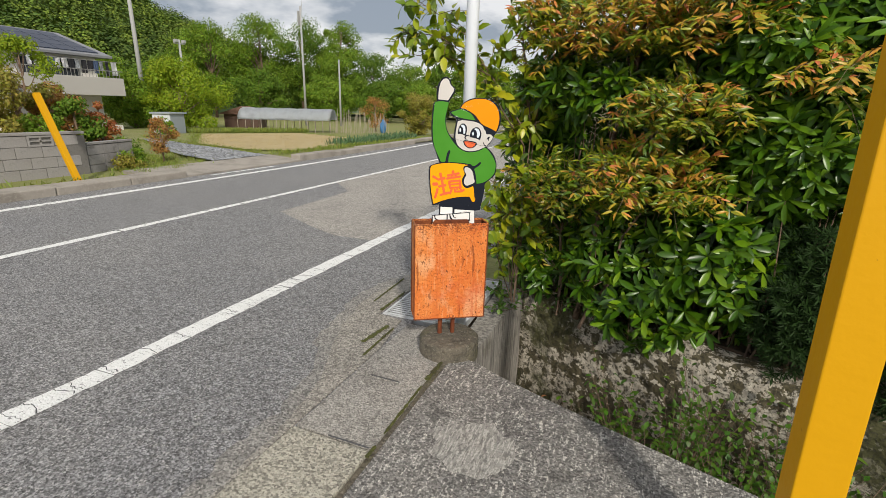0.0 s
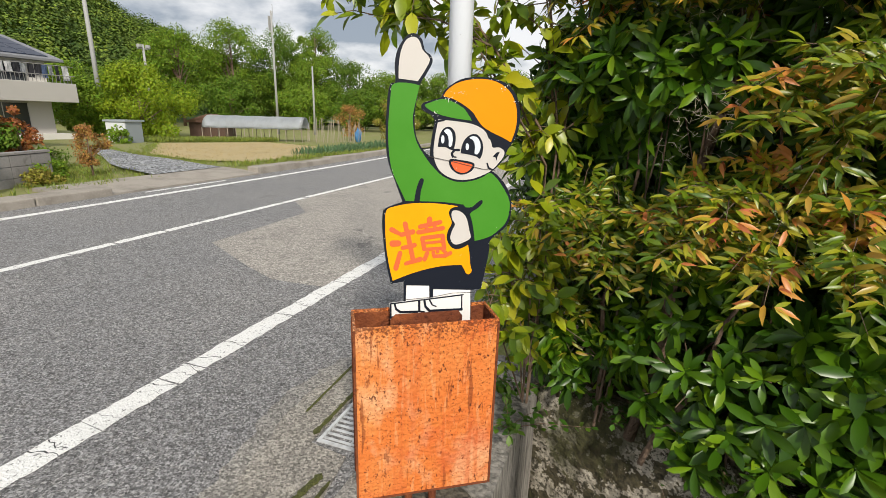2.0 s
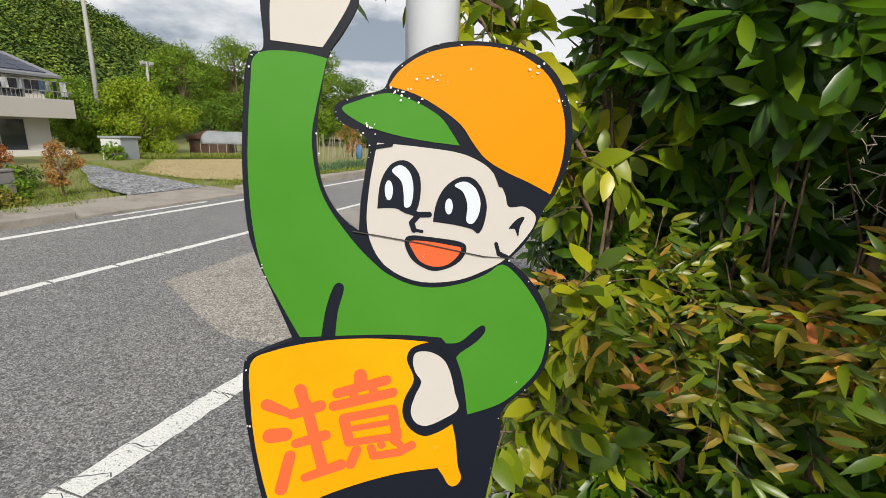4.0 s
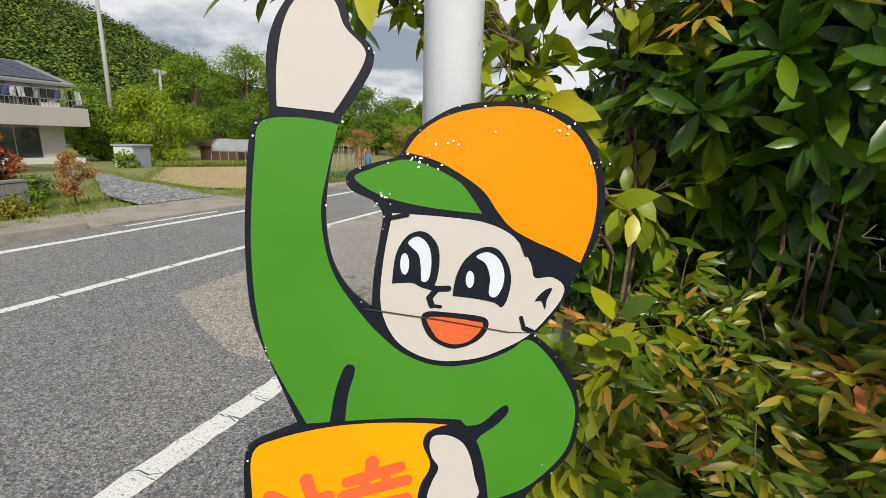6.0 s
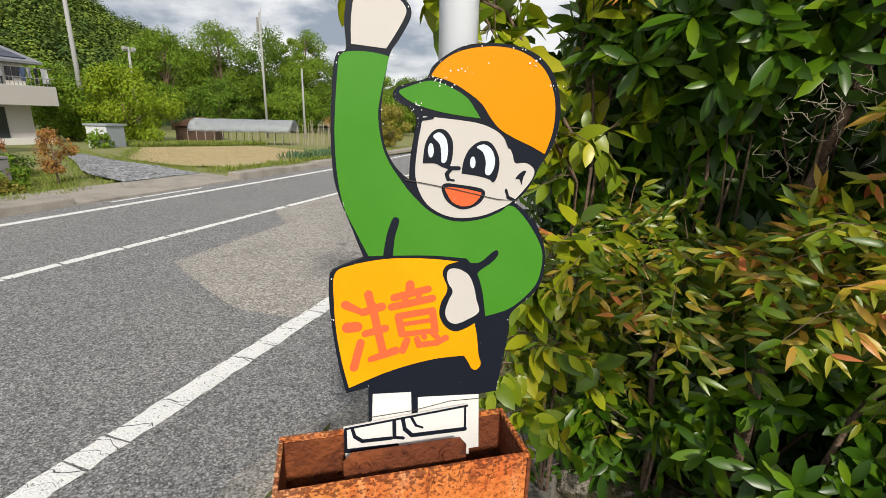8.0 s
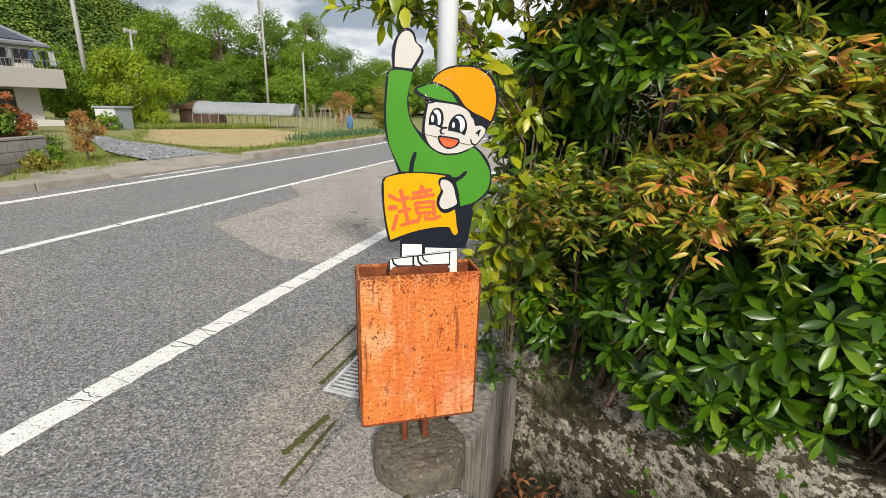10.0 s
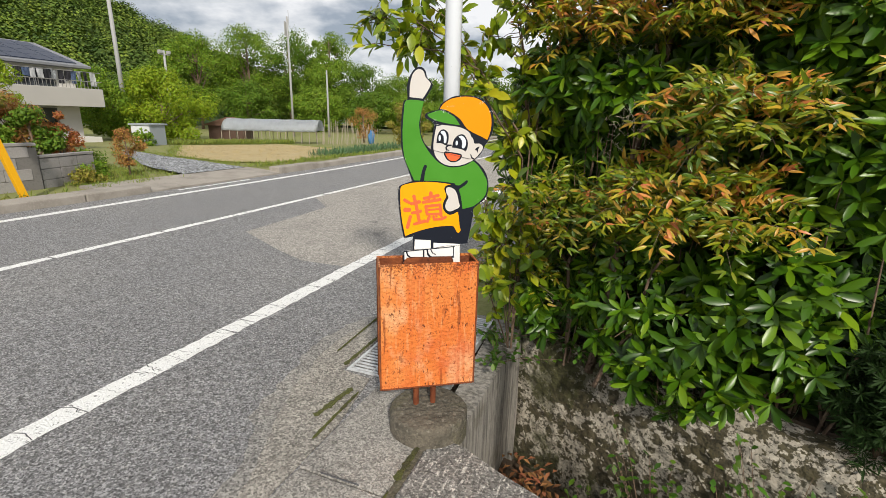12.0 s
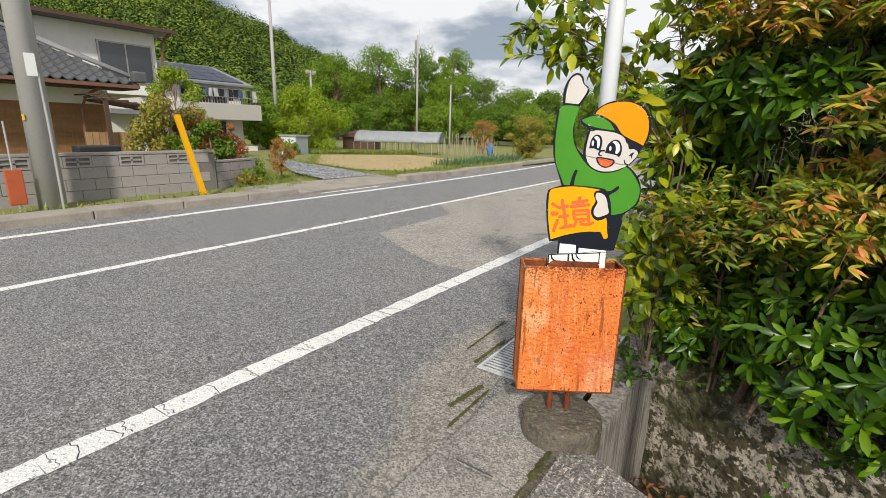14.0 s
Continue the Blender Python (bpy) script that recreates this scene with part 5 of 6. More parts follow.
FENCE_WOOD = mat("tan_fence_board", (0.36, 0.22, 0.11), 0.8, layers=((12, 0.45, 0.7, (0.24, 0.14, 0.07), 0.7, (1, 1, 0.15)),))
fence = thing("board_fence", pose(-14.5, 5.2, gz), "tan wooden board fence by the porch", "fence")
for k in range(8):
    part("board", block(0, k * 0.16, 0, 0.03, k * 0.16 + 0.15, 1.15), FENCE_WOOD, fence)
DARK_PLASTIC = mat("black_plastic", (0.02, 0.02, 0.022), 0.5)
unit_box = thing("outdoor_unit", pose(-9.4, 3.7, 0.55), "small dark outdoor appliance on the garden wall side", "appliance")
part("body", block(-0.2, -0.35, 0, 0.15, 0.35, 0.36, 0.03), DARK_PLASTIC, unit_box)
part("stand", block(-0.2, -0.35, -0.5, 0.15, 0.35, 0.0), GREY_BLOCK, unit_box)

# newer house with a balcony and solar panels
SIDING = mat("off_white_siding", (0.66, 0.64, 0.60), 0.8, layers=((0.6, 0.5, 0.8, (0.58, 0.56, 0.53), 0.5),))
SIDING_GREY = mat("grey_siding", (0.44, 0.42, 0.40), 0.8, layers=((0.8, 0.5, 0.8, (0.38, 0.36, 0.35), 0.5),))
SOLAR = mat("blue_black_solar_panel", (0.022, 0.03, 0.055), 0.4, spec=0.25, layers=((3, 0.45, 0.7, (0.05, 0.06, 0.09), 0.5),))
ROOF_GREY = mat("grey_metal_roof", (0.20, 0.205, 0.22), 0.5)
hz = land(-29, 15) - 0.02
house = thing("modern_house", pose(-29.3, 8.6, hz), "two-storey off-white house with balcony, laundry and solar roof", "house")
part("wall", block(-8, 0, 0, 0, 10.6, 4.3), SIDING, house)
part("lower_cladding", block(0, 6.0, 0, 0.06, 10.6, 2.05), SIDING_GREY, house)
bm = bmesh.new()
prism(bm, [(0.75, 4.18), (0.75, 4.30), (-4, 5.75), (-8.75, 4.30), (-8.75, 4.18)], -0.5, 11.2)
bmesh.ops.transform(bm, matrix=Matrix(((1, 0, 0, 0), (0, 0, 1, 0), (0, 1, 0, 0), (0, 0, 0, 1))), verts=bm.verts)
part("roof", bm, ROOF_GREY, house)
for a in range(4):
    for b in range(10):
        s0, s1 = 0.08 + a * 0.21, 0.08 + a * 0.21 + 0.2
        p = [(0.75 - 4.75 * s, 4.35 + 1.45 * s) for s in (s0, s1)]
        y0 = 0.3 + b * 1.04
        part("solar_panel", ([(p[0][0], y0, p[0][1]), (p[0][0], y0 + 1.0, p[0][1]), (p[1][0], y0 + 1.0, p[1][1]), (p[1][0], y0, p[1][1]), (p[0][0], y0, p[0][1] - 0.04), (p[0][0], y0 + 1.0, p[0][1] - 0.04), (p[1][0], y0 + 1.0, p[1][1] - 0.04), (p[1][0], y0, p[1][1] - 0.04)], [(0, 1, 2, 3), (4, 5, 1, 0), (5, 6, 2, 1), (7, 4, 0, 3)]), SOLAR, house)
part("balcony", block(0, 5.9, 2.05, 1.3, 11.3, 3.05, 0.02), SIDING_GREY, house, "grey panelled balcony")
bm = bmesh.new()
for k in range(28):
    box(bm, 1.25, 5.95 + k * 0.19, 3.05, 1.27, 5.97 + k * 0.19, 3.42)
box(bm, 1.24, 5.9, 3.42, 1.29, 11.3, 3.46)
part("railing", bm, FRAME, house)
part("soffit_wall", block(0.0, 5.9, 3.05, 0.05, 10.6, 4.2), SIDING, house)
window(house, pose(0.06, 6.6, 2.6), 3.0, 1.45, 3)
window(house, pose(0.08, 7.0, 0.25), 2.4, 1.75, 2)
window(house, pose(0.02, 1.5, 3.0), 1.2, 1.0, 2)
window(house, pose(0.02, 4.4, 3.1), 0.6, 0.8, 1)
part("porch_roof", block(0, 2.2, 2.2, 1.5, 5.8, 2.45), ROOF_GREY, house)
part("porch_step", block(0.06, 5.5, 0, 1.3, 10.8, 0.35), SIDING, house)
CLOTHS = [mat("laundry_" + n, c, 0.9) for n, c in (("white", (0.75, 0.75, 0.77)), ("blue", (0.12, 0.17, 0.30)), ("dark", (0.05, 0.05, 0.06)), ("grey", (0.4, 0.42, 0.45)))]
line = thing("laundry_line", pose(-28.2, 14.8, hz), "white and blue laundry hanging over the balcony", "laundry")
part("rail", tube(bmesh.new(), [(0, 0, 3.95), (0, 5.2, 3.95)], 0.02, n=6), FRAME, line)
rnd = random.Random(4)
for k in range(14):
    w, h = rnd.uniform(0.18, 0.34), rnd.uniform(0.4, 0.8)
    y0 = 0.3 + k * 0.33
    bm = bmesh.new()
    vs = [[bm.verts.new((0.03 * math.sin(5 * s + k + z * 3), y0 + w * s, 3.94 - h * z)) for s in (0, 0.33, 0.66, 1)] for z in (0, 0.5, 1)]
    for a in range(2):
        for b in range(3):
            bm.faces.new((vs[a][b], vs[a + 1][b], vs[a + 1][b + 1], vs[a][b + 1]))
    bmesh.ops.solidify(bm, geom=list(bm.faces), thickness=0.01)
    part("cloth", bm, CLOTHS[(0, 0, 3, 0, 1, 0, 2)[rnd.randrange(7)]], line)

# ---- field, gravel, shed and greenhouse ----
GRAVEL = mat("grey_gravel", (0.30, 0.31, 0.325), 0.95, layers=((1.2, 0.5, 0.7, (0.38, 0.375, 0.37), 0.5), (5, 0.58, 0.66, (0.16, 0.17, 0.09), 0.5)), cells=((22, 0.95, 0.2, 1.6), (9, 0.4, 0.5, 1.3)), bump=3.0, bump_scale=24)
STRAW = mat("dry_yellow_field", (0.42, 0.33, 0.17), 0.97, layers=((1.2, 0.45, 0.65, (0.33, 0.27, 0.13), 0.7, (0.4, 2.0, 1)), (20, 0.5, 0.7, (0.42, 0.34, 0.18), 0.6), (4, 0.6, 0.72, (0.16, 0.17, 0.05), 0.6)), bump=2.0, bump_scale=20)


def overlay(name, outline, lift, material, label, category, cuts=5):
    bm = bmesh.new()
    bm.faces.new([bm.verts.new((x, y, 0)) for x, y in outline])
    bmesh.ops.triangulate(bm, faces=list(bm.faces))
    bmesh.ops.subdivide_edges(bm, edges=list(bm.edges), cuts=cuts, use_grid_fill=True)
    for v in bm.verts:
        v.co.z = land(v.co.x, v.co.y) + lift
    return tagged(part(name, bm, material, smooth=True), label, category, kind="structure")


overlay("gravel_drive", [(-7.7, 7.7), (-7.7, 9.5), (-8.6, 9.8), (-10.2, 10.6), (-13.0, 11.5), (-17.0, 13.3), (-17.2, 12.8), (-13.0, 10.4), (-10.6, 8.9), (-9.2, 8.2)], 0.125, GRAVEL, "grey gravel drive leading to the house", "drive")
overlay("dry_field", [(-10.2, 11.1), (-13.4, 12.2), (-20.0, 18.0), (-17.5, 23.0), (-12.4, 20.5), (-8.5, 13.8), (-8.3, 11.2)], 0.10, STRAW, "dry straw-coloured harvested field", "field")


def tufts(name, label, category, seed, pts, h, w, material, per=7, parent=None):
    """Grass or crop blades at scattered points."""
    r = np.random.RandomState(seed)
    pos = np.repeat(np.asarray(pts, float), per, 0) + r.normal(size=(len(pts) * per, 3)) * np.array((0.05, 0.05, 0.0))
    ax = np.array((0, 0, 1.0)) + 0.45 * r.normal(size=pos.shape) * np.array((1, 1, 0.2))
    s = r.uniform(0.5, 1.3, len(pos))
    v, f = leaf_mesh(pos, ax, unit(r, len(pos)), h * s, w * s, 0.3, 0.2, 2)
    me = bpy.data.meshes.new(name)
    me.from_pydata(v.tolist(), [], f)
    me.materials.append(material)
    return tagged(new(name, me), label, category, kind="stuff")


def scatter(seed, outline, count, lift=0.06):
    """Random points inside a convex outline, on the ground."""
    r = random.Random(seed)
    out = []
    if sum(a[0] * b[1] - a[1] * b[0] for a, b in zip(outline, outline[1:] + outline[:1])) < 0:
        outline = outline[::-1]
    x0, x1 = min(p[0] for p in outline), max(p[0] for p in outline)
    y0, y1 = min(p[1] for p in outline), max(p[1] for p in outline)
    while len(out) < count:
        x, y = r.uniform(x0, x1), r.uniform(y0, y1)
        if all((b[0] - a[0]) * (y - a[1]) - (b[1] - a[1]) * (x - a[0]) > 0 for a, b in zip(outline, outline[1:] + outline[:1])):
            out.append((x, y, land(x, y) + lift))
    return out


LEAF_GRASS = mat("grass_blade", (0.205, 0.255, 0.040), 0.6, island=0.4, hue=0.03, subsurf=0.25)
LEAF_LEEK = mat("blue_green_crop", (0.075, 0.150, 0.060), 0.55, island=0.35, subsurf=0.2)
tufts("grass", "patchy green grass beside the gravel drive", "grass", 1, scatter(1, [(-13.2, 10.2), (-9.3, 7.9), (-7.4, 7.3), (-7.4, 5.7), (-9.0, 5.7), (-17, 9.5)], 1700), 0.085, 0.012, LEAF_GRASS)
tufts("grass", "green grass strip behind the dry field", "grass", 2, scatter(3, [(-21.3, 18.7), (-18.2, 24.7), (-19.2, 25.4), (-24, 20)], 1500), 0.26, 0.03, LEAF_GRASS)
tufts("grass", "weeds along the field edge", "grass", 3, scatter(4, [(-8.2, 9.9), (-7.6, 9.9), (-8.2, 26), (-9.2, 26)], 500), 0.14, 0.025, LEAF_GRASS)
tufts("leek_bed", "bed of blue-green leeks beside the kerb", "crop", 4, [(-8.3 - 0.35 * k - 0.03 * (y * 0.1), 12.0 + y * 0.1, 0.02) for k in range(3) for y in range(20, 85)], 0.30, 0.035, LEAF_LEEK, 5)
tufts("weeds", "weeds growing along the kerb foot", "weeds", 5, [(-7.26 + 0.05 * math.sin(k), 0.5 + 0.13 * k, 0.08) for k in range(38)], 0.13, 0.02, LEAF_GRASS, 4)

def edge_points(seed, outline, step, jit):
    """Jittered points along an open line on the ground."""
    r = random.Random(seed)
    out = []
    for a, b in zip(outline, outline[1:]):
        n = int(math.hypot(b[0] - a[0], b[1] - a[1]) / step)
        for k in range(n):
            x = a[0] + (b[0] - a[0]) * k / n + r.gauss(0, jit)
            y = a[1] + (b[1] - a[1]) * k / n + r.gauss(0, jit)
            out.append((x, y, land(x, y) + 0.06))
    return out


tufts("grass", "weedy edge of the gravel drive and field", "grass", 6, edge_points(1, [(-7.6, 7.4), (-9.2, 8.1), (-10.6, 8.8), (-13.0, 10.3), (-17.2, 12.8)], 0.05, 0.14) + edge_points(2, [(-8.2, 9.9), (-10.2, 10.7), (-13.0, 11.6), (-20, 15.0)], 0.04, 0.2) + edge_points(3, [(-8.3, 11.0), (-10.2, 11.0), (-13.4, 12.1), (-20, 17.9)], 0.04, 0.22) + edge_points(4, [(-17.5, 23.0), (-12.4, 20.5), (-8.5, 13.8)], 0.05, 0.25), 0.09, 0.013, LEAF_GRASS, 6)
LEAF_STRAW = mat("dry_straw_blade", (0.42, 0.33, 0.16), 0.8, island=0.35)
tufts("straw_stubble", "dry straw stubble scattered over the field", "stubble", 7, scatter(11, [(-10.2, 11.3), (-13.4, 12.4), (-19.8, 18.0), (-17.4, 22.8), (-12.4, 20.3), (-8.6, 13.8)], 1300, 0.09), 0.05, 0.012, LEAF_STRAW, 5)
SHED_W, SHED_G = mat("white_shed_sheet", (0.62, 0.64, 0.66), 0.5, layers=((2, 0.5, 0.8, (0.5, 0.52, 0.54), 0.5),)), mat("grey_shed_sheet", (0.30, 0.33, 0.36), 0.5)
shed = thing("garden_shed", pose(-21.8, 18.15, land(-22.0, 17.9), 0, 0, 15), "small white sheet-metal garden shed, grey roof, side greyed for shade", "shed")
part("body", block(-1.0, -0.5, 0, 0, 0.66, 1.08), SHED_W, shed)
# Grey panel puts the shed's less sunlit side into its colour.
part("shaded_side_panel", block(0, -0.47, 0, 0.03, 0.64, 1.07), SHED_G, shed)
part("roof", block(-1.08, -0.58, 1.08, 0.10, 0.78, 1.16), SHED_G, shed)
part("door", block(-0.85, -0.53, 0.06, -0.1, -0.5, 1.0), SHED_W, shed)

POLY = mat("cloudy_polythene", (0.52, 0.55, 0.58), 0.45, layers=((3, 0.45, 0.7, (0.40, 0.42, 0.44), 0.6, (0.3, 1, 1)),), bump=0.3, bump_scale=6)
gh = thing("polytunnel", pose(-22.84, 24.05, land(-22, 24), 0, 0, -63), "low plastic-roofed greenhouse tunnel with open slatted sides", "greenhouse")
bm = bmesh.new()
n, L = 14, 5.8
prof = [(1.4 * math.cos(math.pi * k / n), 0.84 + 0.72 * math.sin(math.pi * k / n)) for k in range(n + 1)]
cols = [[bm.verts.new((x, y, z + 0.012 * math.sin(5 * y))) for x, z in prof] for y in np.linspace(0, L, 25)]
for a, b in zip(cols, cols[1:]):
    for k in range(n):
        bm.faces.new((a[k], b[k], b[k + 1], a[k + 1]))
bmesh.ops.solidify(bm, geom=list(bm.faces), thickness=0.01)
part("roof", bm, POLY, gh, "cloudy grey plastic roof", smooth=True)
PALE_WOOD = mat("pale_stick", (0.36, 0.31, 0.25), 0.85)
for k in range(13):
    part("hoop_post", tube(bmesh.new(), [(1.4, k * 0.48, 0), (1.4, k * 0.48, 0.86)], 0.02, n=6), PALE_WOOD, gh)
    part("hoop_post", tube(bmesh.new(), [(-1.4, k * 0.48, 0), (-1.4, k * 0.48, 0.86)], 0.02, n=6), PALE_WOOD, gh)
sticks = thing("bean_trellis", pose(-17.2, 26.6, land(-17, 26), 0, 0, -60), "rows of bare pale garden stakes and netting", "trellis")
rnd = random.Random(2)
for k in range(44):
    x, y = rnd.uniform(-1.2, 1.6), k * 0.085 - 0.4
    part("stake", tube(bmesh.new(), [(x, y, 0), (x + rnd.uniform(-0.15, 0.15), y + rnd.uniform(-0.15, 0.15), rnd.uniform(0.9, 1.6))], 0.012, n=5), PALE_WOOD, sticks)
TARP = mat("blue_tarpaulin", (0.05, 0.16, 0.34), 0.6, layers=((6, 0.4, 0.7, (0.08, 0.24, 0.45), 0.6),))
tarp = thing("tarp_bundle", pose(-15.0, 28.6, land(-15, 28)) @ Matrix.Diagonal((0.55, 0.55, 0.75, 1)), "blue tarpaulin bundle standing at the field edge", "tarpaulin")
bm = bmesh.new()
bmesh.ops.create_icosphere(bm, subdivisions=3, radius=0.4)
for v in bm.verts:
    v.co = Vector((v.co.x, v.co.y, max(0, v.co.z * 1.6 + 0.6))) * (1 + 0.25 * noise.noise(v.co * 5))
part("sheet", bm, TARP, tarp, smooth=True)


# ---- trees and bushes further off ----
def clump_leaves(r, centres, radii, count, size, flat=0.8):
    """Leaves scattered through lumps: many small faces with gaps."""
    n = len(centres)
    k = r.randint(0, n, count)
    v = unit(r, count)
    rad = r.uniform(0.15, 1.0, count) ** 0.45
    pos = centres[k] + v * (radii[k] * rad)[:, None] * np.array((1, 1, flat))
    t = unit(r, count)
    ax = np.cross(v, t) + 0.35 * v + 0.3 * unit(r, count) + np.array((0, 0, -0.25))
    s = r.uniform(0.6, 1.4, count)
    return leaf_mesh(pos, ax, v + np.array((0, 0, 0.4)) + 0.45 * unit(r, count), size * s, 0.62 * size * s, 0.15, 0.2, 1)


def tree(name, label, category, seed, x, y, h, spread, trunk, count, size, material, lumps=22, low=0.3, group="", z=None, bark=None):
    """A tree or bush: tapered trunk, limbs that reach into leaf lumps, an uneven crown."""
    r = np.random.RandomState(seed)
    z = land(x, y) if z is None else z
    ob = thing(name, pose(x, y, z), label, category, group)
    cz = r.uniform(low, 0.93, lumps)
    wide = np.sin(np.pi * np.clip((cz - low) / (1.02 - low), 0.04, 1) ** 0.8)
    ang = r.uniform(0, 6.283, lumps)
    rr = spread * wide * r.uniform(0.25, 1.0, lumps)
    centres = np.stack((rr * np.cos(ang), rr * np.sin(ang), cz * h), 1)
    radii = spread * r.uniform(0.16, 0.40, lumps)
    bm = bmesh.new()
    tube(bm, [(0, 0, -0.1), (0.03 * h * r.normal() * 0.3, 0.02 * h * r.normal() * 0.3, h * 0.45), (0, 0, h * 0.85)], trunk, trunk * 0.25, 8)
    for c in centres[::2]:
        f = max(0.12, c[2] / h - 0.25)
        tube(bm, [(0, 0, f * h), tuple(c * np.array((0.5, 0.5, 1)) * np.array((1, 1, 0.92))), tuple(c)], trunk * 0.35, trunk * 0.06, 5, cap=False)
    part("trunk", bm, bark or BARK, ob, smooth=True)
    foliage("crown", [clump_leaves(r, centres, radii, count, size)], material, ob)
    return ob


LEAF_T1 = mat("mid_green_tree_leaf", (0.165, 0.265, 0.022), 0.6, spec=0.2, island=0.3, hue=0.02, subsurf=0.25)
LEAF_T2 = mat("deep_green_tree_leaf", (0.105, 0.185, 0.016), 0.6, spec=0.2, island=0.3, hue=0.02, subsurf=0.2)
LEAF_T3 = mat("fresh_lime_tree_leaf", (0.24, 0.33, 0.018), 0.55, spec=0.2, island=0.25, hue=0.02, subsurf=0.3)
LEAF_T4 = mat("bronze_bush_leaf", (0.36, 0.19, 0.045), 0.6, island=0.4, hue=0.03, subsurf=0.25)
LEAF_T5 = mat("red_bush_leaf", (0.36, 0.13, 0.035), 0.6, island=0.4, hue=0.02, subsurf=0.25)
LEAF_T6 = mat("olive_gold_bush_leaf", (0.26, 0.235, 0.030), 0.6, island=0.4, hue=0.03, subsurf=0.25)
# garden of the old house and the drive
for s, x, y, h, sp, c, m, lab in ((1, -10.3, 5.35, 2.0, 0.80, 2600, LEAF_T6, "round olive-gold garden shrub behind the block wall"), (2, -9.6, 6.0, 1.6, 0.6, 1800, LEAF_T2, "clipped dark green garden shrub behind the wall"), (3, -10.3, 6.95, 1.5, 0.38, 900, LEAF_T5, "red-leaved shrub in the old house garden"), (4, -12.6, 6.8, 2.9, 0.85, 2000, LEAF_T3, "lime-green tree in the old house garden"), (5, -9.1, 5.2, 1.2, 0.5, 1200, LEAF_T1, "small green shrub behind the block wall"), (6, -10.4, 6.1, 1.7, 0.65, 1800, LEAF_T4, "bronze-tinted shrub behind the block wall")):
    tree("garden_shrub", lab, "shrub", s, x, y, h, sp, 0.04, int(c * 3.4), 0.062, m, 24, 0.1, "garden shrubs", z=0.02)
tree("red_shrub", "small loose shrub with rust-red leaves by the drive", "shrub", 7, -8.64, 7.18, 1.08, 0.40, 0.022, 3200, 0.036, LEAF_T4, 20, 0.28, z=0.03)
tree("garden_shrub", "low green shrub at the drive corner", "shrub", 9, -10.0, 7.1, 0.55, 0.55, 0.03, 700, 0.09, LEAF_T1, 14, 0.1, z=0.0)
for s, x, y, h, sp, m in ((21, -8.5, 6.35, 0.42, 0.36, LEAF_T1), (22, -9.1, 6.75, 0.38, 0.42, LEAF_T2), (23, -8.2, 6.0, 0.28, 0.30, LEAF_T6), (24, -10.6, 7.7, 0.40, 0.45, LEAF_T2)):
    tree("garden_shrub", "low leafy plant in the weedy strip by the drive", "shrub", s, x, y, h, sp, 0.015, 1500, 0.045, m, 16, 0.08, "garden shrubs", z=0.05)
tree("garden_shrub", "low green shrub beside the shed", "shrub", 10, -21.5, 17.3, 0.8, 0.7, 0.03, 700, 0.13, LEAF_T1, 12, 0.1)
tree("garden_shrub", "bright low shrub before the greenhouse", "shrub", 14, -22.4, 20.9, 0.95, 0.75, 0.03, 800, 0.13, LEAF_T3, 12, 0.1)
tree("broadleaf_tree", "bushy lime-green tree behind the shed", "tree", 8, -28.5, 24.0, 4.6, 3.2, 0.14, 24000, 0.14, LEAF_T3, 44, 0.1)
tree("broadleaf_tree", "bushy green tree behind the shed", "tree", 15, -30.5, 22.0, 3.8, 2.0, 0.12, 12000, 0.14, LEAF_T1, 40, 0.1)
tree("round_bush", "rounded olive-green bush beside the road bend", "bush", 11, -11.8, 27.6, 2.7, 1.45, 0.08, 9000, 0.10, LEAF_T6, 26, 0.12)
tree("round_bush", "reddish bare-looking bush by the stakes", "bush", 12, -17.0, 31.0, 2.6, 1.6, 0.07, 2600, 0.09, LEAF_T4, 22, 0.25)
tree("round_bush", "green bush at the road bend", "bush", 13, -8.6, 30.5, 1.5, 1.2, 0.06, 4000, 0.09, LEAF_T1, 18, 0.1)
# tall trees behind the field
k = 0
for x, y, h, sp, m in ((-47, 44, 11.0, 4.2, LEAF_T1), (-44, 49, 12.5, 4.5, LEAF_T1), (-52, 42, 8.0, 4.5, LEAF_T2), (-41, 53, 12.5, 4.4, LEAF_T2), (-37.5, 57, 13.5, 3.4, LEAF_T1), (-36.5, 54, 8.5, 4.5, LEAF_T1), (-33, 58, 8.5, 4.2, LEAF_T2), (-29, 61, 7.5, 4.0, LEAF_T1), (-25, 62, 7.0, 4.0, LEAF_T2), (-21, 62, 7.5, 4.0, LEAF_T1), (-16, 60, 7.0, 4.0, LEAF_T2), (-40, 44, 5.5, 3.6, LEAF_T2), (-33, 48, 5.0, 3.4, LEAF_T1), (-27, 50, 4.8, 3.2, LEAF_T2), (-46, 36, 5.5, 3.8, LEAF_T2), (-54, 36, 6.5, 4.2, LEAF_T1), (-22, 50, 4.6, 3.0, LEAF_T1), (-11, 58, 7.0, 4.0, LEAF_T1), (-5, 60, 7.5, 4.5, LEAF_T2), (2, 55, 7.0, 4.5, LEAF_T1), (-58, 29, 6.5, 4.5, LEAF_T2), (-60, 20, 6.0, 4.5, LEAF_T1), (9, 45, 7.0, 4.5, LEAF_T2)):
    k += 1
    tree("tall_tree", "tall loose-crowned green tree behind the field" if h > 9 else "dense green tree at the foot of the wooded hill", "tree", 100 + k, x, y, h, sp, 0.18, int(10500 + 650 * h), 0.21, m, 64, 0.12 if h < 9 else 0.22, "trees behind the field")
FARM = mat("brown_barn_roof", (0.20, 0.11, 0.08), 0.8)
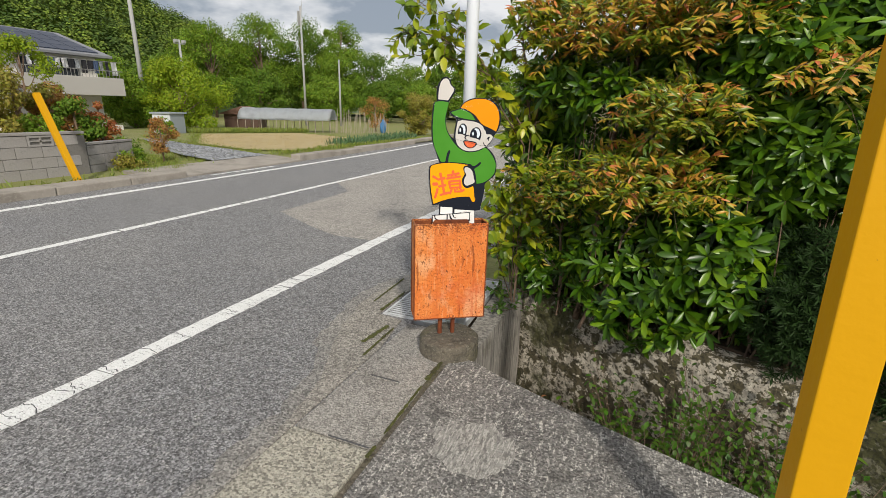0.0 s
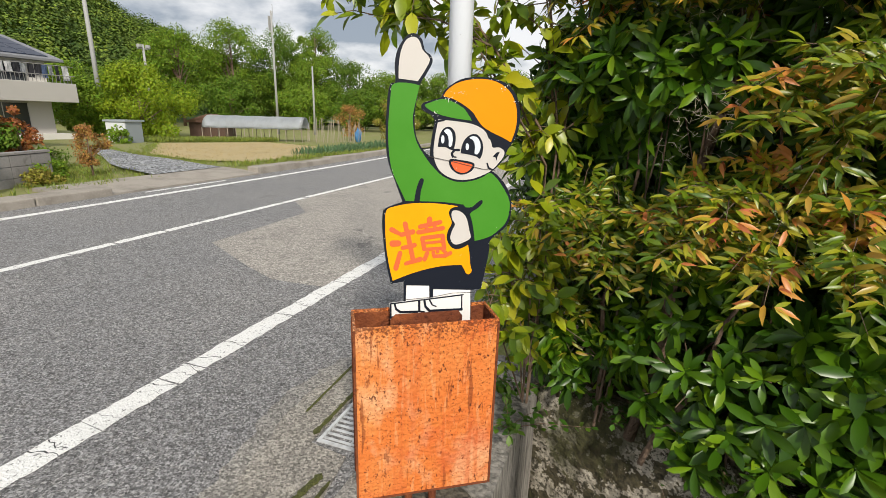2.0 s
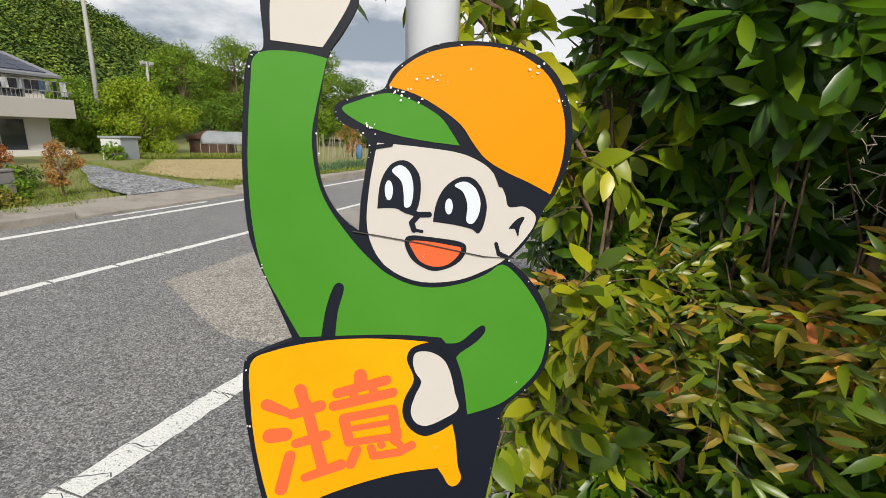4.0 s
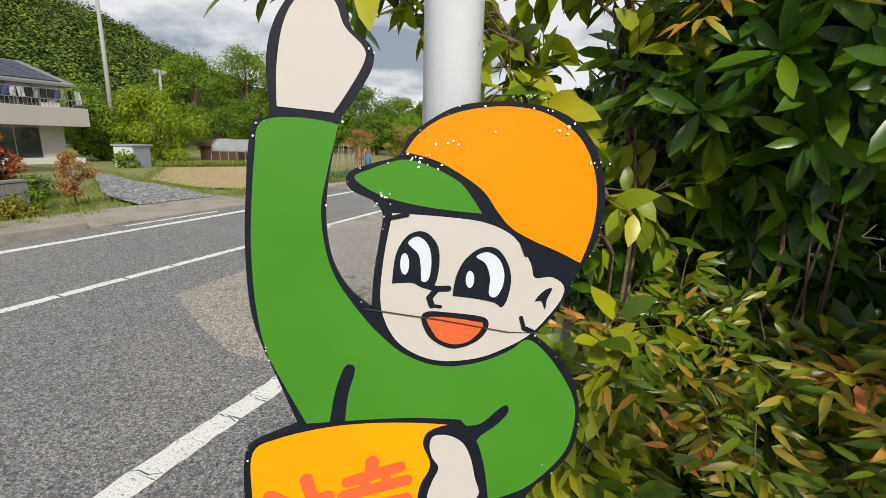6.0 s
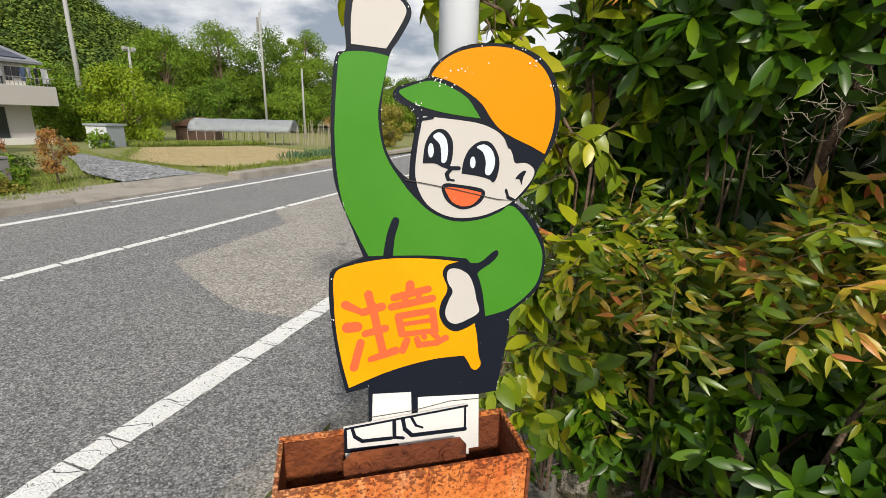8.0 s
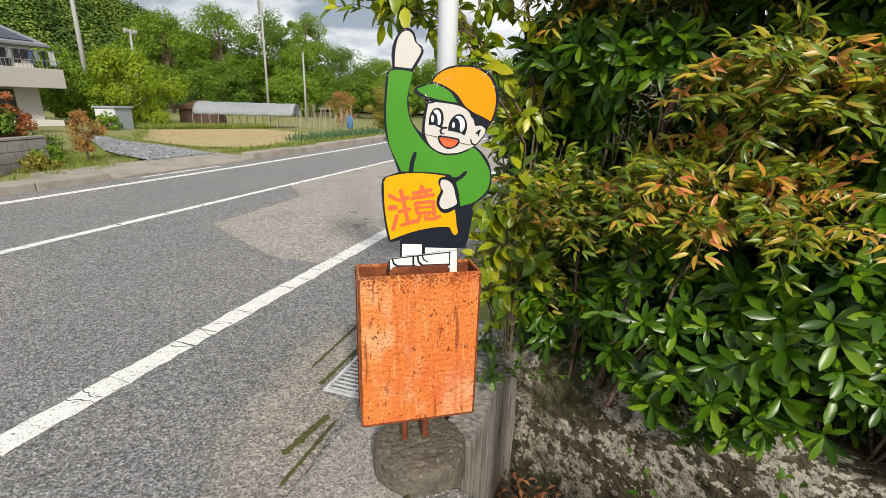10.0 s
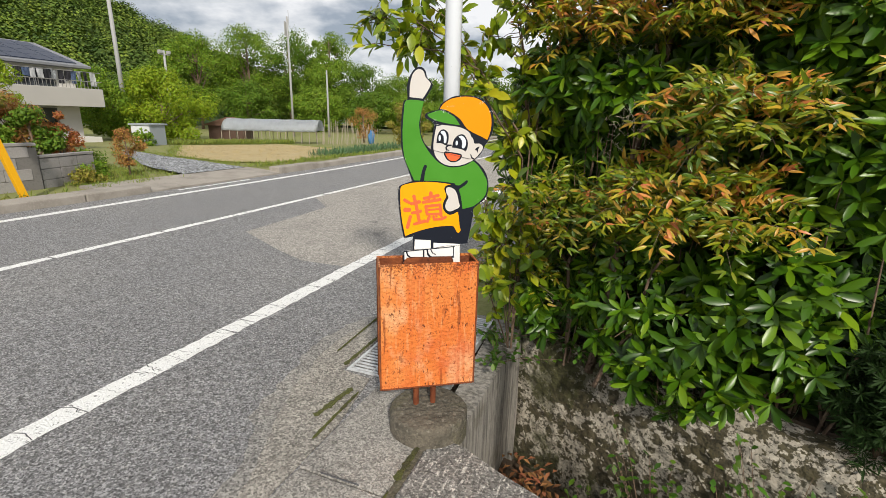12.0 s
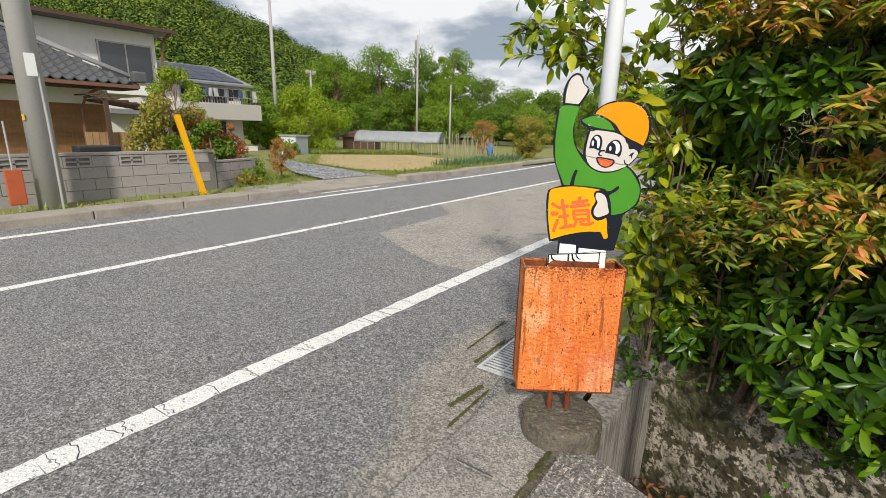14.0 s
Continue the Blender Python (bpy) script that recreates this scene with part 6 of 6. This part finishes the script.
barn = thing("barn", pose(-27.2, 28.6, -0.95, 0, 0, 30), "brown-roofed barn half hidden by trees", "barn")
bm = bmesh.new()
prism(bm, [(1.5, 1.5), (1.5, 1.58), (0, 2.1), (-1.5, 1.58), (-1.5, 1.5)], -1.3, 1.3)
bmesh.ops.transform(bm, matrix=Matrix(((1, 0, 0, 0), (0, 0, 1, 0), (0, 1, 0, 0), (0, 0, 0, 1))), verts=bm.verts)
part("roof", bm, FARM, barn)
part("wall", block(-1.3, -1.1, 0, 1.3, 1.1, 1.55), WOOD_DARK, barn)

# poles
utility_pole(-31.4, 23.5, 11.5, 0.16, "tall grey utility pole beside the newer house")
p2 = utility_pole(-26.8, 35.4, 9.9, 0.11, "tall grey pole with an antenna rack near its top")
part("antenna_rack", block(-0.16, -0.22, 8.4, -0.12, 0.22, 9.5), POLE_CONC, p2)
part("antenna", tube(bmesh.new(), [(0.16, 0, 8.6), (0.16, 0, 10.4)], 0.02, n=6), POLE_CONC, p2)
utility_pole(-24.3, 37.2, 5.8, 0.10, "slim grey utility pole before the trees")
lamp = utility_pole(-41.3, 35.2, 7.6, 0.15, "floodlight pole with two lamp heads")
for s in (-0.45, 0.45):
    part("lamp_head", block(-0.12, s - 0.14, 7.3, 0.24, s + 0.14, 7.6, 0.04), POLE_CONC, lamp)
part("cross_arm", block(-0.05, -0.6, 7.2, 0.05, 0.6, 7.28), POLE_CONC, lamp)

# ---- the wooded hill ----
HILL = mat("wooded_hill", (0.070, 0.125, 0.030), 0.9, layers=((0.06, 0.4, 0.65, (0.085, 0.135, 0.036), 0.8), (0.5, 0.5, 0.7, (0.030, 0.060, 0.022), 0.7)))
# Last two layers paint sunlit crowns and shaded gaps into the leaf colour.
HILL_LEAF = mat("hill_tree_leaf", (0.070, 0.125, 0.016), 0.85, spec=0.15, layers=((0.02, 0.42, 0.62, (0.125, 0.18, 0.030), 0.8), (0.05, 0.5, 0.65, (0.055, 0.10, 0.030), 0.7), (0.17, 0.49, 0.54, (0.19, 0.26, 0.036), 0.8), (0.24, 0.52, 0.58, (0.026, 0.055, 0.014), 0.65)), island=0.28, hue=0.015)


def hill_height(x, y):
    """A ridge to the far left that falls towards the road's end."""
    a = math.atan2(-x, y)
    r = math.hypot(x, y)
    crest = np.interp(math.degrees(a), [0, 20, 40, 46, 50, 54, 58, 62, 66, 76, 90, 110], [3, 5, 12, 21.5, 29.5, 37, 43.5, 48, 48, 44, 39, 30])
    s = min(1.0, max(0.0, (r - 75) / 175))
    return crest * (s * s * (3 - 2 * s)) * (1.0 if r < 260 else max(0.3, 1 - (r - 260) / 600))


vs, fs = [], []
angs, rads = np.radians(np.linspace(-10, 112, 62)), [72, 85, 100, 120, 140, 160, 180, 200, 220, 240, 262, 300, 380]
for rr in rads:
    for a in angs:
        x, y = -rr * math.sin(a), rr * math.cos(a)
        vs.append((x, y, hill_height(x, y) - 0.6))
for j in range(len(rads) - 1):
    for i in range(61):
        q = j * 62 + i
        fs.append((q, q + 1, q + 63, q + 62))
tagged(part("hill", (vs, fs), HILL, smooth=True), "steep wooded green hill behind the houses", "hill", kind="structure")
r = np.random.RandomState(77)
woods = []
for _ in range(2100):
    a, rr = math.radians(r.uniform(34, 86)), 74 + 195 * r.rand() ** 0.8
    x, y = -rr * math.sin(a), rr * math.cos(a)
    h = hill_height(x, y)
    s = r.uniform(2.2, 5.4)
    n = 190
    v = unit(r, n)
    v[:, 2] = np.abs(v[:, 2]) * 1.4 - 0.1
    pos = np.array((x, y, h + s * 0.3)) + v * s * r.uniform(0.7, 1.05, (n, 1))
    woods.append(leaf_mesh(pos - v * 0.3, np.cross(v, unit(r, n)) + 0.25 * v + np.array((0, 0, -0.2)), v + np.array((0, 0, 0.3)) + 0.3 * unit(r, n), s * 0.15, s * 0.12, 0.2, 0.2, 1))
hw = foliage("hill_woods", woods, HILL_LEAF, None)
tagged(hw, "dense mixed woodland covering the hill", "woodland", kind="stuff")
# ditch plants and fallen leaves
r = np.random.RandomState(9)


def ditch_weed(seed, x, y, z, h, count):
    r = np.random.RandomState(seed)
    ob = thing("ditch_weed", pose(x, y, z), "fresh green leafy weed growing in the ditch", "weed", "ditch weeds")
    bm, parts = bmesh.new(), []
    for _ in range(count):
        e = np.array((r.normal() * 0.16, r.normal() * 0.12, h * r.uniform(0.5, 1.0)))
        tube(bm, [(0, 0, 0), tuple(e * np.array((0.4, 0.4, 0.6))), tuple(e)], 0.003, 0.001, 4, cap=False)
        m = 12
        pos = e * np.linspace(0.3, 1, m)[:, None]
        ax = unit(r, m) + np.array((0, 0, 0.2))
        parts.append(leaf_mesh(pos, ax, np.tile((0, 0, 1.0), (m, 1)), 0.044 * r.uniform(0.6, 1.3, m), 0.025, 0.2, 0.2, 3))
    part("stemwork", bm, BARK, ob, kind="stuff")
    foliage("leaves", parts, LEAF_WEED, ob)


for s, x, y, z, h, c in ((1, 1.55, 2.25, -0.98, 0.95, 26), (2, 1.85, 2.1, -0.98, 1.05, 28), (3, 1.3, 2.25, -0.98, 0.70, 18), (4, 2.1, 1.9, -0.98, 1.0, 24), (5, 1.15, 2.95, 0.02, 0.10, 6), (6, 0.62, 2.72, 0.0, 0.12, 9), (7, 2.4, 1.8, -0.98, 1.0, 22), (8, 1.7, 1.95, -0.98, 0.9, 22), (9, 2.0, 2.3, -0.98, 1.1, 26), (10, 1.45, 2.0, -0.98, 0.8, 18), (11, 2.35, 2.1, -0.98, 1.05, 24), (12, 0.95, 3.05, 0.04, 0.12, 8), (13, 0.60, 3.0, 0.0, 0.14, 9)):
    ditch_weed(s, x, y, z, h, int(c * 1.5) if z < -0.5 else c)
n = 420
pos = np.stack((r.uniform(0.75, 2.6, n), r.uniform(2.0, 2.9, n), np.full(n, -0.972)), 1)
pile = np.stack((r.normal(0.86, 0.10, 420), r.normal(2.42, 0.22, 420), -0.78 + np.abs(r.normal(0, 0.05, 420))), 1)
pos = np.concatenate((pos, pile))
n = len(pos)
lit = foliage("fallen_leaves", [leaf_mesh(pos, unit(r, n) * np.array((1, 1, 0.2)), np.tile((0, 0, 1.0), (n, 1)), 0.06, 0.025, 0.3, 0.4, 2)], LEAF_DEAD, None)
tagged(lit, "brown fallen leaves in the ditch", "leaves", kind="stuff")
# moss in the joints
for k, (x0, y0, x1, y1, w) in enumerate(((0.50, 1.64, 0.505, 1.93, 0.032), (0.045, 1.72, 0.04, 2.12, 0.022), (-0.18, 2.33, -0.18, 2.72, 0.025), (-0.31, 2.45, -0.33, 3.0, 0.020), (-0.045, 1.86, -0.01, 2.14, 0.038), (0.505, 1.16, 0.50, 1.58, 0.016), (0.51, 1.00, 0.51, 1.08, 0.022), (0.28, 1.052, 0.49, 1.055, 0.010), (0.2, 1.562, 0.38, 1.562, 0.007))):
    bm = bmesh.new()
    rnd = random.Random(k)
    m = 18
    d = Vector((x1 - x0, y1 - y0)).normalized()
    nn = Vector((-d.y, d.x))
    left, right = [], []
    for i in range(m + 1):
        p = Vector((x0, y0)).lerp(Vector((x1, y1)), i / m)
        a = w * (0.35 + 0.65 * abs(noise.noise(Vector((i * 0.6, k * 3.3, 0))))) * (1 if 0 < i < m else 0.15)
        left.append(bm.verts.new((*(p + nn * a), 0.0125)))
        right.append(bm.verts.new((*(p - nn * a * rnd.uniform(0.5, 1)), 0.0125)))
    mid = [bm.verts.new(((a.co + b.co) / 2 + Vector((0, 0, 0.006)))) for a, b in zip(left, right)]
    for i in range(m):
        bm.faces.new((left[i], mid[i], mid[i + 1], left[i + 1]))
        bm.faces.new((mid[i], right[i], right[i + 1], mid[i + 1]))
    tagged(part("moss_strip", bm, MOSS if k < 7 else CRACK, smooth=True), "olive moss filling a concrete joint" if k < 7 else "dark open joint between slabs", "moss" if k < 7 else "joint", kind="structure")
